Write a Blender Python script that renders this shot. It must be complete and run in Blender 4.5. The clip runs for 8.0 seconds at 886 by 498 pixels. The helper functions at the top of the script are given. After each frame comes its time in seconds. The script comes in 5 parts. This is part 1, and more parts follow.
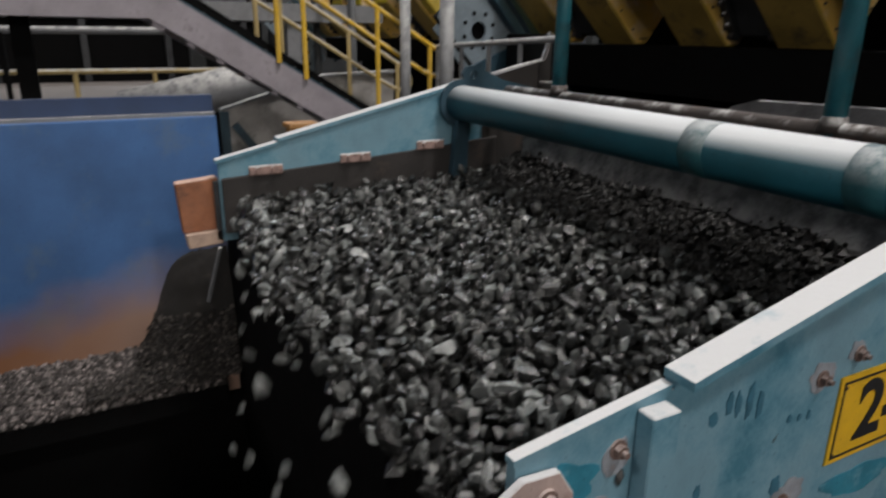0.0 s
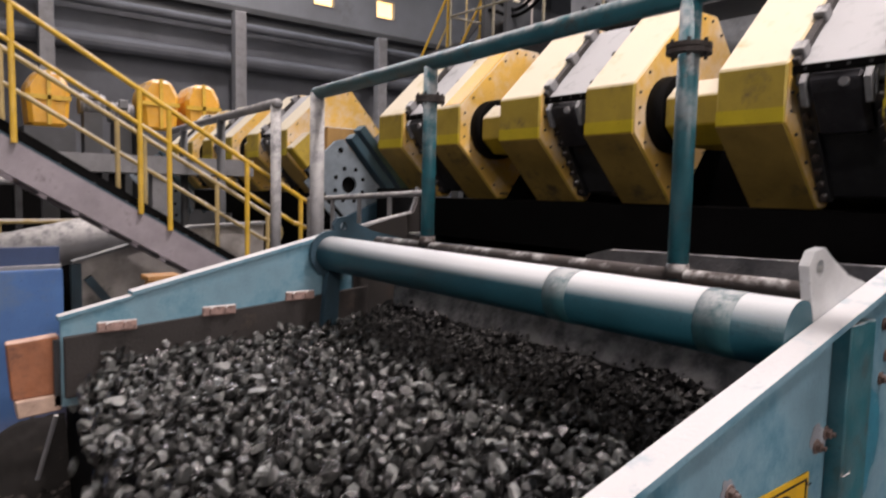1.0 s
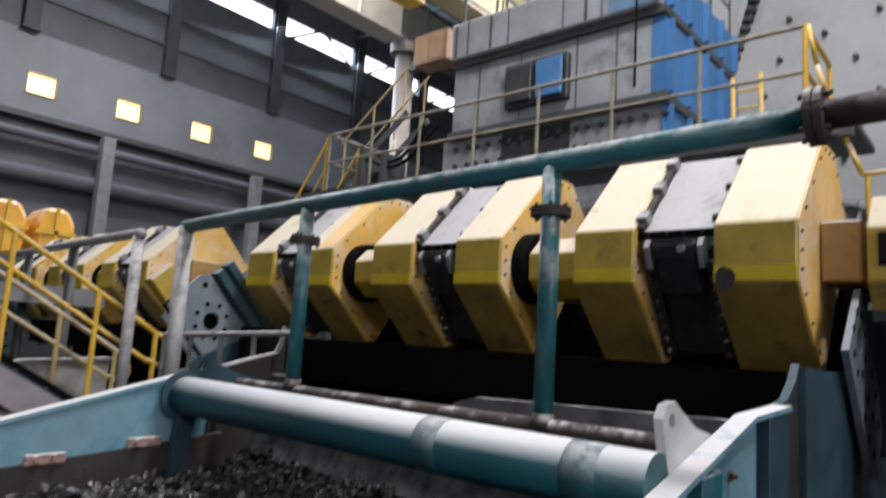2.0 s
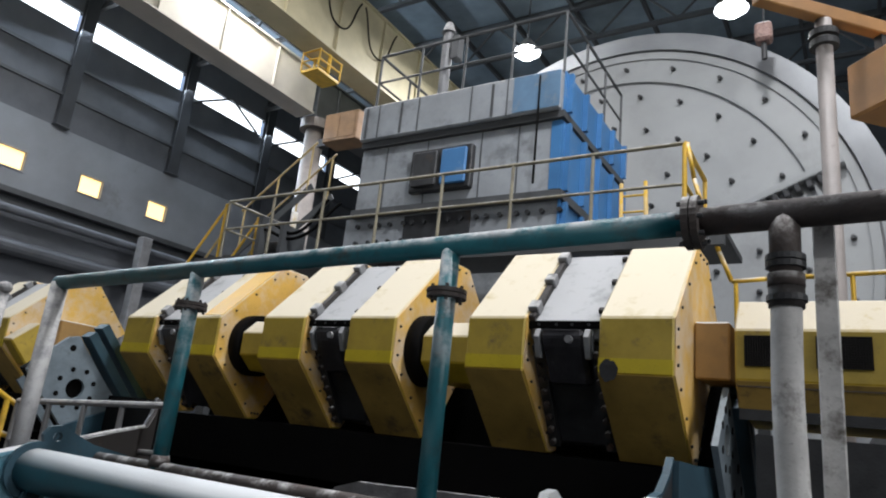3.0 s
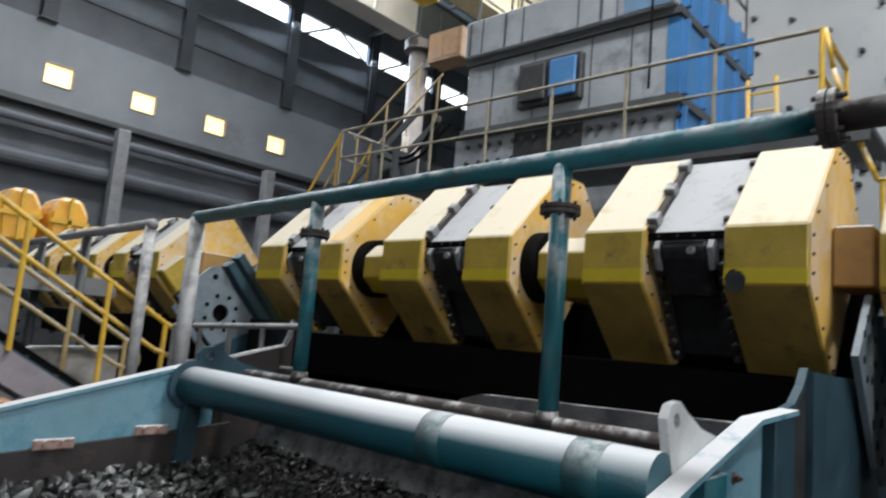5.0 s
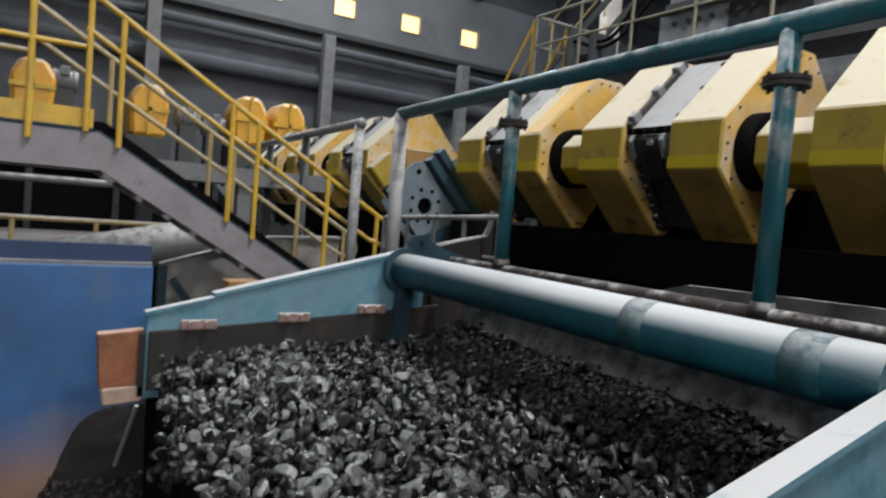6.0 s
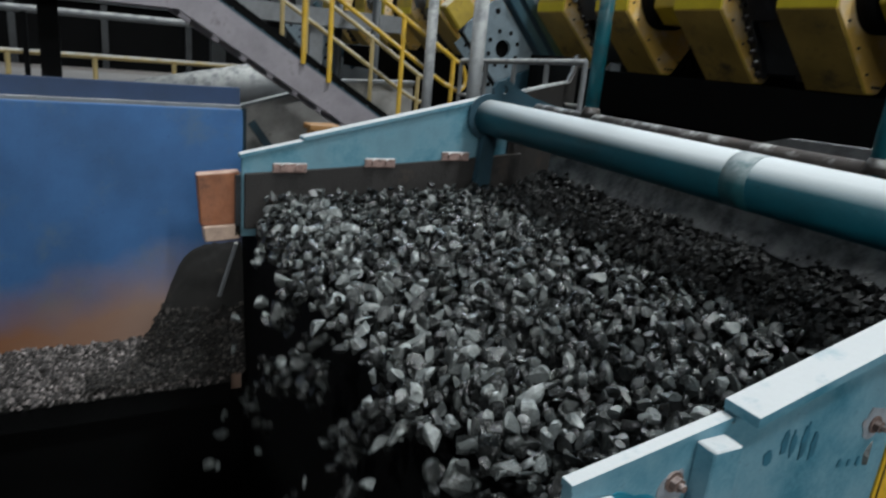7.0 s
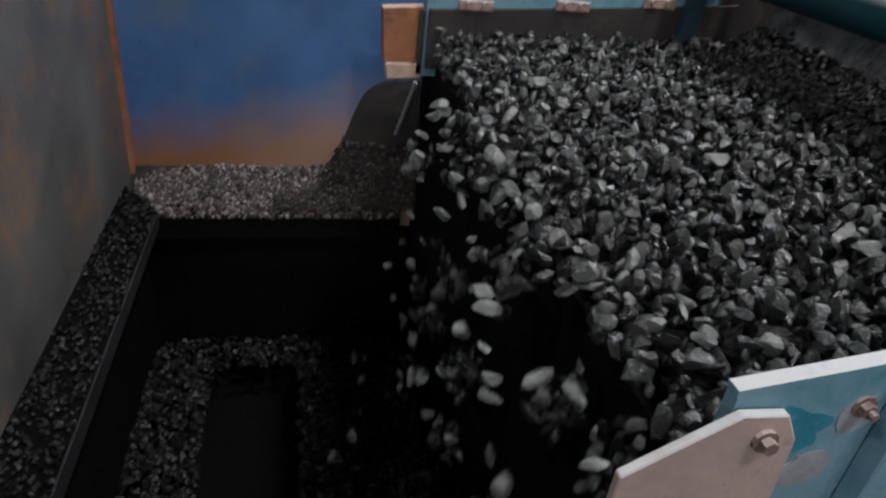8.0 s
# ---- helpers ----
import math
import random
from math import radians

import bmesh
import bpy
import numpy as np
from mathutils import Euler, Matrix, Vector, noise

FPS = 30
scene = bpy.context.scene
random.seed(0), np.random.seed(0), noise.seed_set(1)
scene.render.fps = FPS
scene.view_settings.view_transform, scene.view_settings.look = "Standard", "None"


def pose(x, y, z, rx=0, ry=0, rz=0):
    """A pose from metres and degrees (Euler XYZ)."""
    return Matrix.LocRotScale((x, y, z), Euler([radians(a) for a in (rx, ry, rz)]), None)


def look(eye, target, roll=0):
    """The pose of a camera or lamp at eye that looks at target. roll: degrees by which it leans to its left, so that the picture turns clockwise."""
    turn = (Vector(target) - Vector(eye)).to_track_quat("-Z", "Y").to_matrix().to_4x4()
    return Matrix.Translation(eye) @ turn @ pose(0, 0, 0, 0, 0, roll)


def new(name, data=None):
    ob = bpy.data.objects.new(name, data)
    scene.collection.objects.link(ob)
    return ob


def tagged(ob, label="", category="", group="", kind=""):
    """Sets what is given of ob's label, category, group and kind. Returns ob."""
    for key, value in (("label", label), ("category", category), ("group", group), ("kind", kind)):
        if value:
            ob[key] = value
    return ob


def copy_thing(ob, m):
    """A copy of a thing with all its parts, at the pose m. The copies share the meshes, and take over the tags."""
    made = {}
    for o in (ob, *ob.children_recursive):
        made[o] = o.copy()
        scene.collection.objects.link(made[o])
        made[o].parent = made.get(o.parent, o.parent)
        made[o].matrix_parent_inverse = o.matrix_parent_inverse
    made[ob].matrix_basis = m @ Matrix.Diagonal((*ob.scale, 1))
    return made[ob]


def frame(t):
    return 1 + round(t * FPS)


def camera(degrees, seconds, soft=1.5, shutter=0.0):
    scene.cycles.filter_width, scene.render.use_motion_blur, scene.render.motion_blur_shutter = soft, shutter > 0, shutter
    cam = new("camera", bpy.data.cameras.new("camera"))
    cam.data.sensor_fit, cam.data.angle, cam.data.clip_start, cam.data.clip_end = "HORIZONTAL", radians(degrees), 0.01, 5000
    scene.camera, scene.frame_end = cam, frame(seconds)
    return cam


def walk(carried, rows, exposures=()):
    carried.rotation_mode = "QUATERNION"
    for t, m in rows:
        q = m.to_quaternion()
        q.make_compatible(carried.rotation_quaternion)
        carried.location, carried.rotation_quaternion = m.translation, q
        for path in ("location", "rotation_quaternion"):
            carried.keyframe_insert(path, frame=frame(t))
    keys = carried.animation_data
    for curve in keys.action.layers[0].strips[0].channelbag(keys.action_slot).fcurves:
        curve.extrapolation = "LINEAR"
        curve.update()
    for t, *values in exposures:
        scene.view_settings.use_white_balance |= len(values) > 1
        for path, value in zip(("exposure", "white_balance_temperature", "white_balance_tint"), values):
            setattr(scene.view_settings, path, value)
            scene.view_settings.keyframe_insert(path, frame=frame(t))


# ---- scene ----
cam = camera(67.0, 8.0, soft=2.0, shutter=0.35)
PATH = [
    (0, (3.938, -2.175, 0.423), (2.254, -1.284, -0.187), 0.7),
    (0.5, (3.914, -2.144, 0.423), (2.296, -1.033, 0.04), 0.9),
    (1, (3.902, -2.133, 0.42), (2.342, -0.892, 0.248), 1.3),
    (1.5, (3.9, -2.14, 0.425), (2.478, -0.733, 0.453), 2.8),
    (2, (3.892, -2.15, 0.431), (2.596, -0.65, 0.697), 3.5),
    (2.2, (3.898, -2.119, 0.407), (2.676, -0.589, 0.813), 4.4),
    (3.3, (3.893, -2.15, 0.421), (2.868, -0.515, 0.948), 6.3),
    (3.5, (3.894, -2.127, 0.418), (2.863, -0.494, 0.936), 6.2),
    (4, (3.905, -2.134, 0.412), (2.844, -0.509, 0.894), 6.0),
    (4.2, (3.902, -2.188, 0.425), (2.819, -0.57, 0.88), 6.0),
    (5.3, (3.9, -2.138, 0.411), (2.461, -0.753, 0.524), 4.6),
    (5.5, (3.9, -2.151, 0.404), (2.382, -0.848, 0.41), 4.6),
    (6, (3.898, -2.168, 0.388), (2.213, -1.094, 0.285), 4.7),
    (6.5, (3.87, -2.204, 0.385), (2.157, -1.24, 0.013), 5.1),
    (7, (3.833, -2.279, 0.381), (2.143, -1.371, -0.183), 5.4),
    (7.5, (3.793, -2.295, 0.384), (2.061, -1.68, -0.404), 6.0),
    (8, (3.739, -2.235, 0.344), (2.064, -1.817, -0.665), 6.8),
]
walk(cam, [(t, look(eye, target, roll)) for t, eye, target, roll in PATH],
     exposures=[(0.0, 0.0, 7150, 14), (0.5, 0.28, 7600, 25), (1.0, 0.44, 7500, 25), (1.5, 0.2, 7400, 25), (2.0, 0.3, 6800, 17), (3.5, 0.15, 6600, 12), (4.0, 0.12, 6600, 12), (5.5, 0.40, 6650, 10), (6.0, 0.1, 6750, 11), (6.5, 0.22, 6700, 11), (7.0, 0.1, 6350, 4), (7.5, -0.1, 6450, 9), (8.0, -0.12, 6750, 13)])

# ---- world and lamps ----
world = bpy.data.worlds.new("world")
scene.world = world
world.use_nodes = True
wn = world.node_tree.nodes
wbg = wn["Background"]
sky = wn.new("ShaderNodeTexSky")
sky.sky_type, sky.sun_disc, sky.sun_elevation, sky.sun_rotation = "NISHITA", False, radians(35), radians(250)
world.node_tree.links.new(sky.outputs[0], wbg.inputs[0])
wbg.inputs[1].default_value = 0.12


def area_lamp(name, m, sx, sy, watts, colour, spread=180):
    d = bpy.data.lights.new(name, "AREA")
    d.shape, d.size, d.size_y, d.energy, d.color, d.spread = "RECTANGLE", sx, sy, watts, colour, radians(spread)
    ob = new(name, d)
    ob.matrix_world = m
    return ob


COOL = (0.95, 0.97, 1.0)
# high-bay lamps under the roof; beyond the first two they are added for light
HIGH_BAYS = ((-5.5, 16.7, 1200), (1.2, 16.8, 450), (3.4, 2.6, 1150), (-7.0, 5.5, 480), (9.5, 2.4, 900), (4.5, -13.0, 700), (-14.0, 6.0, 850), (-11.1, 9.5, 320))
for bx, by, w in HIGH_BAYS:
    area_lamp("high_bay_lamp", look((bx, by, 13.2), (bx, by, 0)), 1.6, 1.6, w, COOL)
# daylight through the strip windows of the long wall
for k in range(4):
    area_lamp("window_daylight", look((-21.5, 3.2 + 4.95 * k, 14.5), (0, 3.2 + 4.95 * k + 2, 4.0)), 4.2, 0.8, 600, (0.72, 0.86, 1.0))

# daylight from the east, through a wide window added there unseen
area_lamp("window_daylight", look((19.6, -3.0, 5.5), (3.0, -1.5, 0.0)), 10.0, 3.6, 900, (1.0, 0.98, 0.95))

# ---- materials ----
def mat(name, base, rough=0.6, metal=0.0, vary=0.25, scale=6.0, bump=0.15, stain=None, stain_amount=0.5, stain_scale=2.0,
        dust=0.0, dust_colour=(0.55, 0.55, 0.54), island=0.0, dust_scale=9.0, fine=60.0, spec=0.5, emit=0.0, dust_from=-0.05, dust_to=0.75):
    """A worn surface: base colour with two scales of variation, stains of a second colour, dust lying on what faces up."""
    m = bpy.data.materials.new(name)
    m.use_nodes = True
    nt = m.node_tree
    n, lk = nt.nodes, nt.links.new
    b = n["Principled BSDF"]
    geo, tc = n.new("ShaderNodeNewGeometry"), n.new("ShaderNodeTexCoord")

    def noise_tex(s, detail=6, rough_=0.6):
        t = n.new("ShaderNodeTexNoise")
        t.inputs["Scale"].default_value, t.inputs["Detail"].default_value, t.inputs["Roughness"].default_value = s, detail, rough_
        lk(tc.outputs["Object"], t.inputs["Vector"])
        return t.outputs["Fac"]

    def ramp(fac, lo, hi):
        r = n.new("ShaderNodeMapRange")
        r.inputs[1].default_value, r.inputs[2].default_value = lo, hi
        lk(fac, r.inputs[0])
        return r.outputs[0]

    def mix(fac, a, c):
        x = n.new("ShaderNodeMix")
        x.data_type = "RGBA"
        for sock, v in ((x.inputs[0], fac), (x.inputs[6], a), (x.inputs[7], c)):
            if isinstance(v, (int, float)):
                sock.default_value = v
            elif isinstance(v, tuple):
                sock.default_value = (*v, 1)
            else:
                lk(v, sock)
        return x.outputs[2]

    big, small = noise_tex(scale), noise_tex(fine, 4)
    dark, light = tuple(v * (1 - vary) for v in base), tuple(min(1, v * (1 + vary)) for v in base)
    col = mix(ramp(big, 0.3, 0.7), dark, light)
    col = mix(ramp(small, 0.62, 0.75), col, tuple(v * 0.55 for v in base))
    if island:
        # each stone has a tone of its own: most are dark, a few are pale
        pw = n.new("ShaderNodeMath")
        pw.operation = "POWER"
        lk(geo.outputs["Random Per Island"], pw.inputs[0])
        pw.inputs[1].default_value = 3.4
        r2 = n.new("ShaderNodeMapRange")
        r2.inputs[3].default_value, r2.inputs[4].default_value = 1 - 0.7 * island, 1 + 3.2 * island
        lk(pw.outputs[0], r2.inputs[0])
        hs = n.new("ShaderNodeHueSaturation")
        lk(r2.outputs[0], hs.inputs["Value"])
        lk(col, hs.inputs["Color"])
        col = hs.outputs[0]
    if stain:
        s = noise_tex(stain_scale, 8, 0.7)
        col = mix(ramp(s, 0.72 - 0.35 * stain_amount, 0.80 - 0.2 * stain_amount), col, stain)
    dust_fac = None
    if dust:
        sp = n.new("ShaderNodeSeparateXYZ")
        lk(geo.outputs["Normal"], sp.inputs[0])
        up = ramp(sp.outputs[2], dust_from, dust_to)
        mu = n.new("ShaderNodeMath")
        mu.operation = "MULTIPLY"
        lk(up, mu.inputs[0])
        lk(ramp(noise_tex(dust_scale, 6, 0.65), 0.62 - 0.55 * dust, 0.72 - 0.3 * dust), mu.inputs[1])
        col = mix(mu.outputs[0], col, dust_colour)
        dust_fac = mu.outputs[0]
    lk(col, b.inputs["Base Color"])
    rr = n.new("ShaderNodeMapRange")
    rr.inputs[3].default_value, rr.inputs[4].default_value = max(0.05, rough - 0.15), min(1, rough + 0.15)
    lk(big, rr.inputs[0])
    if dust_fac:
        mr = n.new("ShaderNodeMix")
        lk(dust_fac, mr.inputs[0])
        lk(rr.outputs[0], mr.inputs[2])
        mr.inputs[3].default_value = 0.92
        lk(mr.outputs[0], b.inputs["Roughness"])
    else:
        lk(rr.outputs[0], b.inputs["Roughness"])
    b.inputs["Metallic"].default_value, b.inputs["Specular IOR Level"].default_value = metal, spec
    if bump:
        bp = n.new("ShaderNodeBump")
        bp.inputs["Strength"].default_value, bp.inputs["Distance"].default_value = bump, 0.01
        lk(small, bp.inputs["Height"])
        lk(bp.outputs[0], b.inputs["Normal"])
    if emit:
        b.inputs["Emission Color"].default_value = (*base, 1)
        b.inputs["Emission Strength"].default_value = emit
    return m


DUST = (0.52, 0.53, 0.54)
M_TEAL_PALE = mat("pale blue painted steel", (0.14, 0.30, 0.38), 0.55, 0, 0.25, 3, 0.2, (0.015, 0.15, 0.22), 0.75, 3.0, dust=0.95, dust_colour=DUST)
M_TEAL = mat("teal painted pipe", (0.008, 0.10, 0.125), 0.4, 0, 0.3, 4, 0.15, (0.04, 0.048, 0.045), 0.55, 7, dust=0.35, dust_colour=DUST)
M_TUBE = mat("dusty teal tube", (0.005, 0.07, 0.095), 0.4, 0, 0.25, 4, 0.15, dust=1.3, dust_colour=(0.60, 0.63, 0.65), dust_from=0.2, dust_to=0.65)
M_TEAL_BARE = mat("wiped teal paint", (0.015, 0.09, 0.105), 0.45, 0, 0.3, 8, 0.2, dust=0.55, dust_colour=(0.42, 0.45, 0.46), dust_scale=14.0)
M_RUSTPIPE = mat("dark rusty pipe", (0.055, 0.045, 0.042), 0.65, 0.2, 0.4, 6, 0.3, (0.10, 0.05, 0.03), 0.4, 5, dust=0.25)
M_DARKSTEEL = mat("dark steel", (0.035, 0.037, 0.04), 0.5, 0.3, 0.35, 5, 0.3, (0.07, 0.045, 0.03), 0.35, 3)
# near black: rubber and cables, also recesses coloured dark as shade
M_BLACK = mat("plain near black", (0.0028, 0.0028, 0.003), 0.85, 0, 0.4, 5, 0.4, spec=0.1)
M_GLOSSBLACK = mat("oily black steel", (0.022, 0.022, 0.026), 0.32, 0.2, 0.4, 6, 0.2, (0.06, 0.06, 0.065), 0.45, 7)
M_LINER = mat("worn dark liner", (0.024, 0.021, 0.020), 0.65, 0, 0.35, 5, 0.4, (0.065, 0.047, 0.037), 0.35, 4)
M_RUST = mat("rusty orange steel", (0.30, 0.11, 0.05), 0.75, 0.1, 0.35, 7, 0.4, (0.12, 0.05, 0.03), 0.35, 6, dust=0.7, dust_colour=(0.6, 0.42, 0.34))
M_PINKBOLT = mat("dusty rusty bolt pad", (0.30, 0.19, 0.165), 0.85, 0.0, 0.4, 25, 0.5, (0.09, 0.05, 0.04), 0.55, 22, dust=0.9)
M_BOLT = mat("dull rusty bolt", (0.16, 0.105, 0.09), 0.85, 0.0, 0.4, 30, 0.5, (0.07, 0.04, 0.03), 0.5, 26, dust=0.35, dust_colour=(0.40, 0.33, 0.31))
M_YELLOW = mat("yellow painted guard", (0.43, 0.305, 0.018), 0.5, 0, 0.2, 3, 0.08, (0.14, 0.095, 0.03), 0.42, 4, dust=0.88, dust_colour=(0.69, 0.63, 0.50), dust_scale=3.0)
M_YELLOW_BAND = mat("brighter yellow paint", (0.56, 0.44, 0.02), 0.45, 0, 0.12, 3, 0.06, (0.30, 0.2, 0.03), 0.25, 5)
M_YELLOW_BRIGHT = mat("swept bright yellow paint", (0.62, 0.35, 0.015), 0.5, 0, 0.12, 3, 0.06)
M_YELLOW_BROWN = mat("brownish yellow paint", (0.33, 0.215, 0.05), 0.65, 0, 0.3, 2.5, 0.15, (0.10, 0.07, 0.035), 0.5, 3)
# paler copy of the guard yellow, for the lit end faces
M_YELLOW_SIDELIT = mat("side lit yellow with pale blotches", (0.68, 0.42, 0.10), 0.5, 0, 0.15, 2.5, 0.08, (0.66, 0.54, 0.40), 0.75, 2.2)
M_YRAIL = mat("yellow handrail paint", (0.62, 0.38, 0.03), 0.45, 0, 0.2, 5, 0.1, (0.22, 0.14, 0.05), 0.3, 5, dust=0.4)
M_YRAIL_DULL = mat("dull yellow handrail paint", (0.42, 0.31, 0.12), 0.5, 0, 0.25, 5, 0.1, (0.16, 0.12, 0.08), 0.4, 5, dust=0.6)
M_RAILGREY = mat("worn grey yellow handrail", (0.22, 0.20, 0.14), 0.55, 0, 0.3, 4, 0.1, (0.12, 0.11, 0.09), 0.45, 3, dust=0.4)
M_GREYCOVER = mat("dusty grey cover", (0.17, 0.18, 0.19), 0.6, 0.1, 0.3, 4, 0.2, (0.09, 0.09, 0.09), 0.4, 3, dust=0.85, dust_colour=(0.47, 0.48, 0.49), dust_scale=5.0)
M_GREYPAINT = mat("grey painted steel", (0.18, 0.185, 0.195), 0.55, 0.1, 0.2, 3, 0.15, (0.12, 0.11, 0.10), 0.4, 2.5, dust=0.5)
M_PURPLE = mat("mauve grey stringer", (0.26, 0.235, 0.26), 0.6, 0, 0.2, 3, 0.15, (0.10, 0.09, 0.09), 0.35, 3, dust=0.4)
M_TEALDARK = mat("dark teal beam", (0.018, 0.052, 0.075), 0.55, 0.0, 0.3, 4, 0.2, (0.05, 0.06, 0.065), 0.3, 6)
M_HOLEPLATE = mat("pale dusty plate", (0.15, 0.19, 0.22), 0.55, 0, 0.3, 5, 0.2, (0.08, 0.10, 0.11), 0.4, 5)
M_WALL = mat("grey wall sheeting", (0.19, 0.205, 0.225), 0.7, 0, 0.15, 0.5, 0.1, (0.13, 0.135, 0.14), 0.4, 0.4)
M_WALLDARK = mat("dark wall sheeting", (0.085, 0.093, 0.107), 0.7, 0, 0.25, 0.7, 0.1)
M_ROOF = mat("dark roof deck", (0.20, 0.26, 0.31), 0.6, 0.2, 0.25, 0.8, 0.1)
M_STEELFRAME = mat("dark steel frame", (0.06, 0.065, 0.07), 0.6, 0.1, 0.25, 1.5, 0.1)
M_COLUMN = mat("dark wall column paint", (0.03, 0.033, 0.038), 0.65, 0.1, 0.25, 1.5, 0.1)
M_CABINET = mat("dusty brown cabinet", (0.22, 0.135, 0.075), 0.7, 0, 0.25, 2, 0.1, (0.14, 0.09, 0.06), 0.45, 2)
M_CONCRETE = mat("dirty concrete", (0.16, 0.155, 0.15), 0.85, 0, 0.3, 1, 0.3, (0.07, 0.065, 0.06), 0.5, 0.8)
M_GIRDER = mat("cream crane girder", (0.40, 0.385, 0.36), 0.5, 0, 0.12, 1.0, 0.05, (0.35, 0.30, 0.22), 0.35, 1.2)
M_GIRDER_Y = mat("pale yellow girder", (0.43, 0.385, 0.25), 0.5, 0, 0.15, 1.0, 0.05, (0.36, 0.30, 0.18), 0.35, 1.2)
M_MILL = mat("pale grey mill head", (0.29, 0.305, 0.31), 0.5, 0, 0.10, 0.6, 0.05, (0.23, 0.24, 0.245), 0.5, 0.8)
M_MILLRIM = mat("polished mill flange", (0.29, 0.305, 0.32), 0.34, 0.3, 0.15, 1.0, 0.05)
M_BOXGREY = mat("blue grey housing", (0.25, 0.275, 0.30), 0.55, 0, 0.22, 0.9, 0.1, (0.11, 0.12, 0.13), 0.55, 1.1, dust=0.5)
M_BOXBLUE = mat("bright blue housing", (0.04, 0.16, 0.36), 0.5, 0, 0.18, 1.2, 0.08, (0.20, 0.28, 0.36), 0.35, 1.5)
M_BOXDULL = mat("dull blue housing", (0.10, 0.19, 0.30), 0.5, 0, 0.25, 1.5, 0.1, (0.2, 0.23, 0.26), 0.5, 2.0)
M_ORANGE = mat("orange brown box", (0.36, 0.18, 0.06), 0.55, 0, 0.2, 2, 0.1, (0.25, 0.12, 0.05), 0.4, 2)
M_SIGN = mat("yellow sign plate", (0.72, 0.42, 0.02), 0.45, 0, 0.12, 12, 0.05, (0.45, 0.28, 0.05), 0.3, 14)
M_INK = mat("black sign ink", (0.012, 0.012, 0.012), 0.5, 0, 0.2, 20, 0.0)
M_STONE = mat("wet dark grey stone", (0.037, 0.0395, 0.039), 0.24, 0, 0.35, 14, 0.5, (0.15, 0.155, 0.145), 0.3, 18, island=1.2, fine=90, spec=0.8)
M_TAUPE = mat("taupe painted post", (0.20, 0.18, 0.17), 0.6, 0, 0.2, 3, 0.15, (0.12, 0.10, 0.09), 0.35, 3)
M_GRAVEL = mat("fine brown grey gravel", (0.105, 0.092, 0.089), 0.65, 0, 0.3, 12, 0.5, island=0.85, fine=90)
M_HEAPGRAVEL = mat("dull brown gravel", (0.030, 0.026, 0.024), 0.7, 0, 0.3, 12, 0.5, island=0.8, fine=90)
# gravel colour darkened for the shade in the bin and under the tube
M_SHADEGRAVEL = mat("wet gravel blackened as shade", (0.010, 0.010, 0.0097), 0.5, 0, 0.3, 14, 0.4, island=0.7, fine=90, spec=0.4)
M_LAUNDER = mat("dusty grey brown plate", (0.33, 0.315, 0.30), 0.75, 0, 0.35, 3, 0.2, (0.07, 0.075, 0.07), 0.5, 2.5)
M_HOOD = mat("orange yellow hood", (0.72, 0.36, 0.03), 0.5, 0, 0.2, 1.5, 0.08, (0.45, 0.2, 0.03), 0.4, 1.5, dust=0.4)
M_PALELUG = mat("pale painted lug", (0.55, 0.57, 0.58), 0.6, 0, 0.15, 6, 0.15, (0.3, 0.3, 0.3), 0.3, 8)
M_FINES = mat("packed dark fines", (0.016, 0.0145, 0.0135), 0.85, 0, 0.35, 9, 0.6, (0.05, 0.042, 0.035), 0.4, 6, fine=140)
M_BINWALL = mat("worn grey bin plate", (0.13, 0.13, 0.13), 0.6, 0.1, 0.3, 2.2, 0.15, (0.26, 0.15, 0.09), 0.6, 1.6)
M_FEED = mat("dusty grey feed plate", (0.125, 0.125, 0.133), 0.75, 0, 0.35, 5, 0.5, (0.04, 0.04, 0.042), 0.5, 4, dust=0.4)
M_YELLOW_WORN = mat("worn yellow motor guard", (0.40, 0.28, 0.02), 0.6, 0, 0.2, 4, 0.15, (0.13, 0.075, 0.03), 0.55, 4.5, dust=1.0, dust_colour=(0.6, 0.55, 0.45))
M_LAMPGLOW = mat("lamp glow", (0.95, 0.98, 1.0), 0.5, 0, 0, 1, 0, emit=40)
M_SKYGLOW = mat("bright overcast beyond window", (0.85, 0.93, 1.0), 0.5, 0, 0, 1, 0, emit=2.6)
M_WARMGLOW = mat("warm lit window", (1.0, 0.72, 0.32), 0.5, 0, 0, 1, 0, emit=1.6)


# ---- mesh helpers ----
def part(name, bm, material, parent=None, label=""):
    me = bpy.data.meshes.new(name)
    bmesh.ops.recalc_face_normals(bm, faces=bm.faces)
    bm.to_mesh(me)
    bm.free()
    me.materials.append(material)
    ob = new(name, me)
    if parent:
        ob.parent = parent
    if label:
        tagged(ob, label)
    return ob


def thing(name, label, category, group="", kind=""):
    e = new(name)
    return tagged(e, label, category, group, kind)


def box(bm, lo, hi, bevel=0.0, m=None):
    r = bmesh.ops.create_cube(bm, size=1)
    vs = r["verts"]
    for v in vs:
        v.co = Vector([lo[i] + (v.co[i] + 0.5) * (hi[i] - lo[i]) for i in range(3)])
    if m:
        bmesh.ops.transform(bm, matrix=m, verts=vs)
    if bevel:
        es = list({e for v in vs for e in v.link_edges})
        bmesh.ops.bevel(bm, geom=es, offset=bevel, segments=1, affect="EDGES")
    return bm


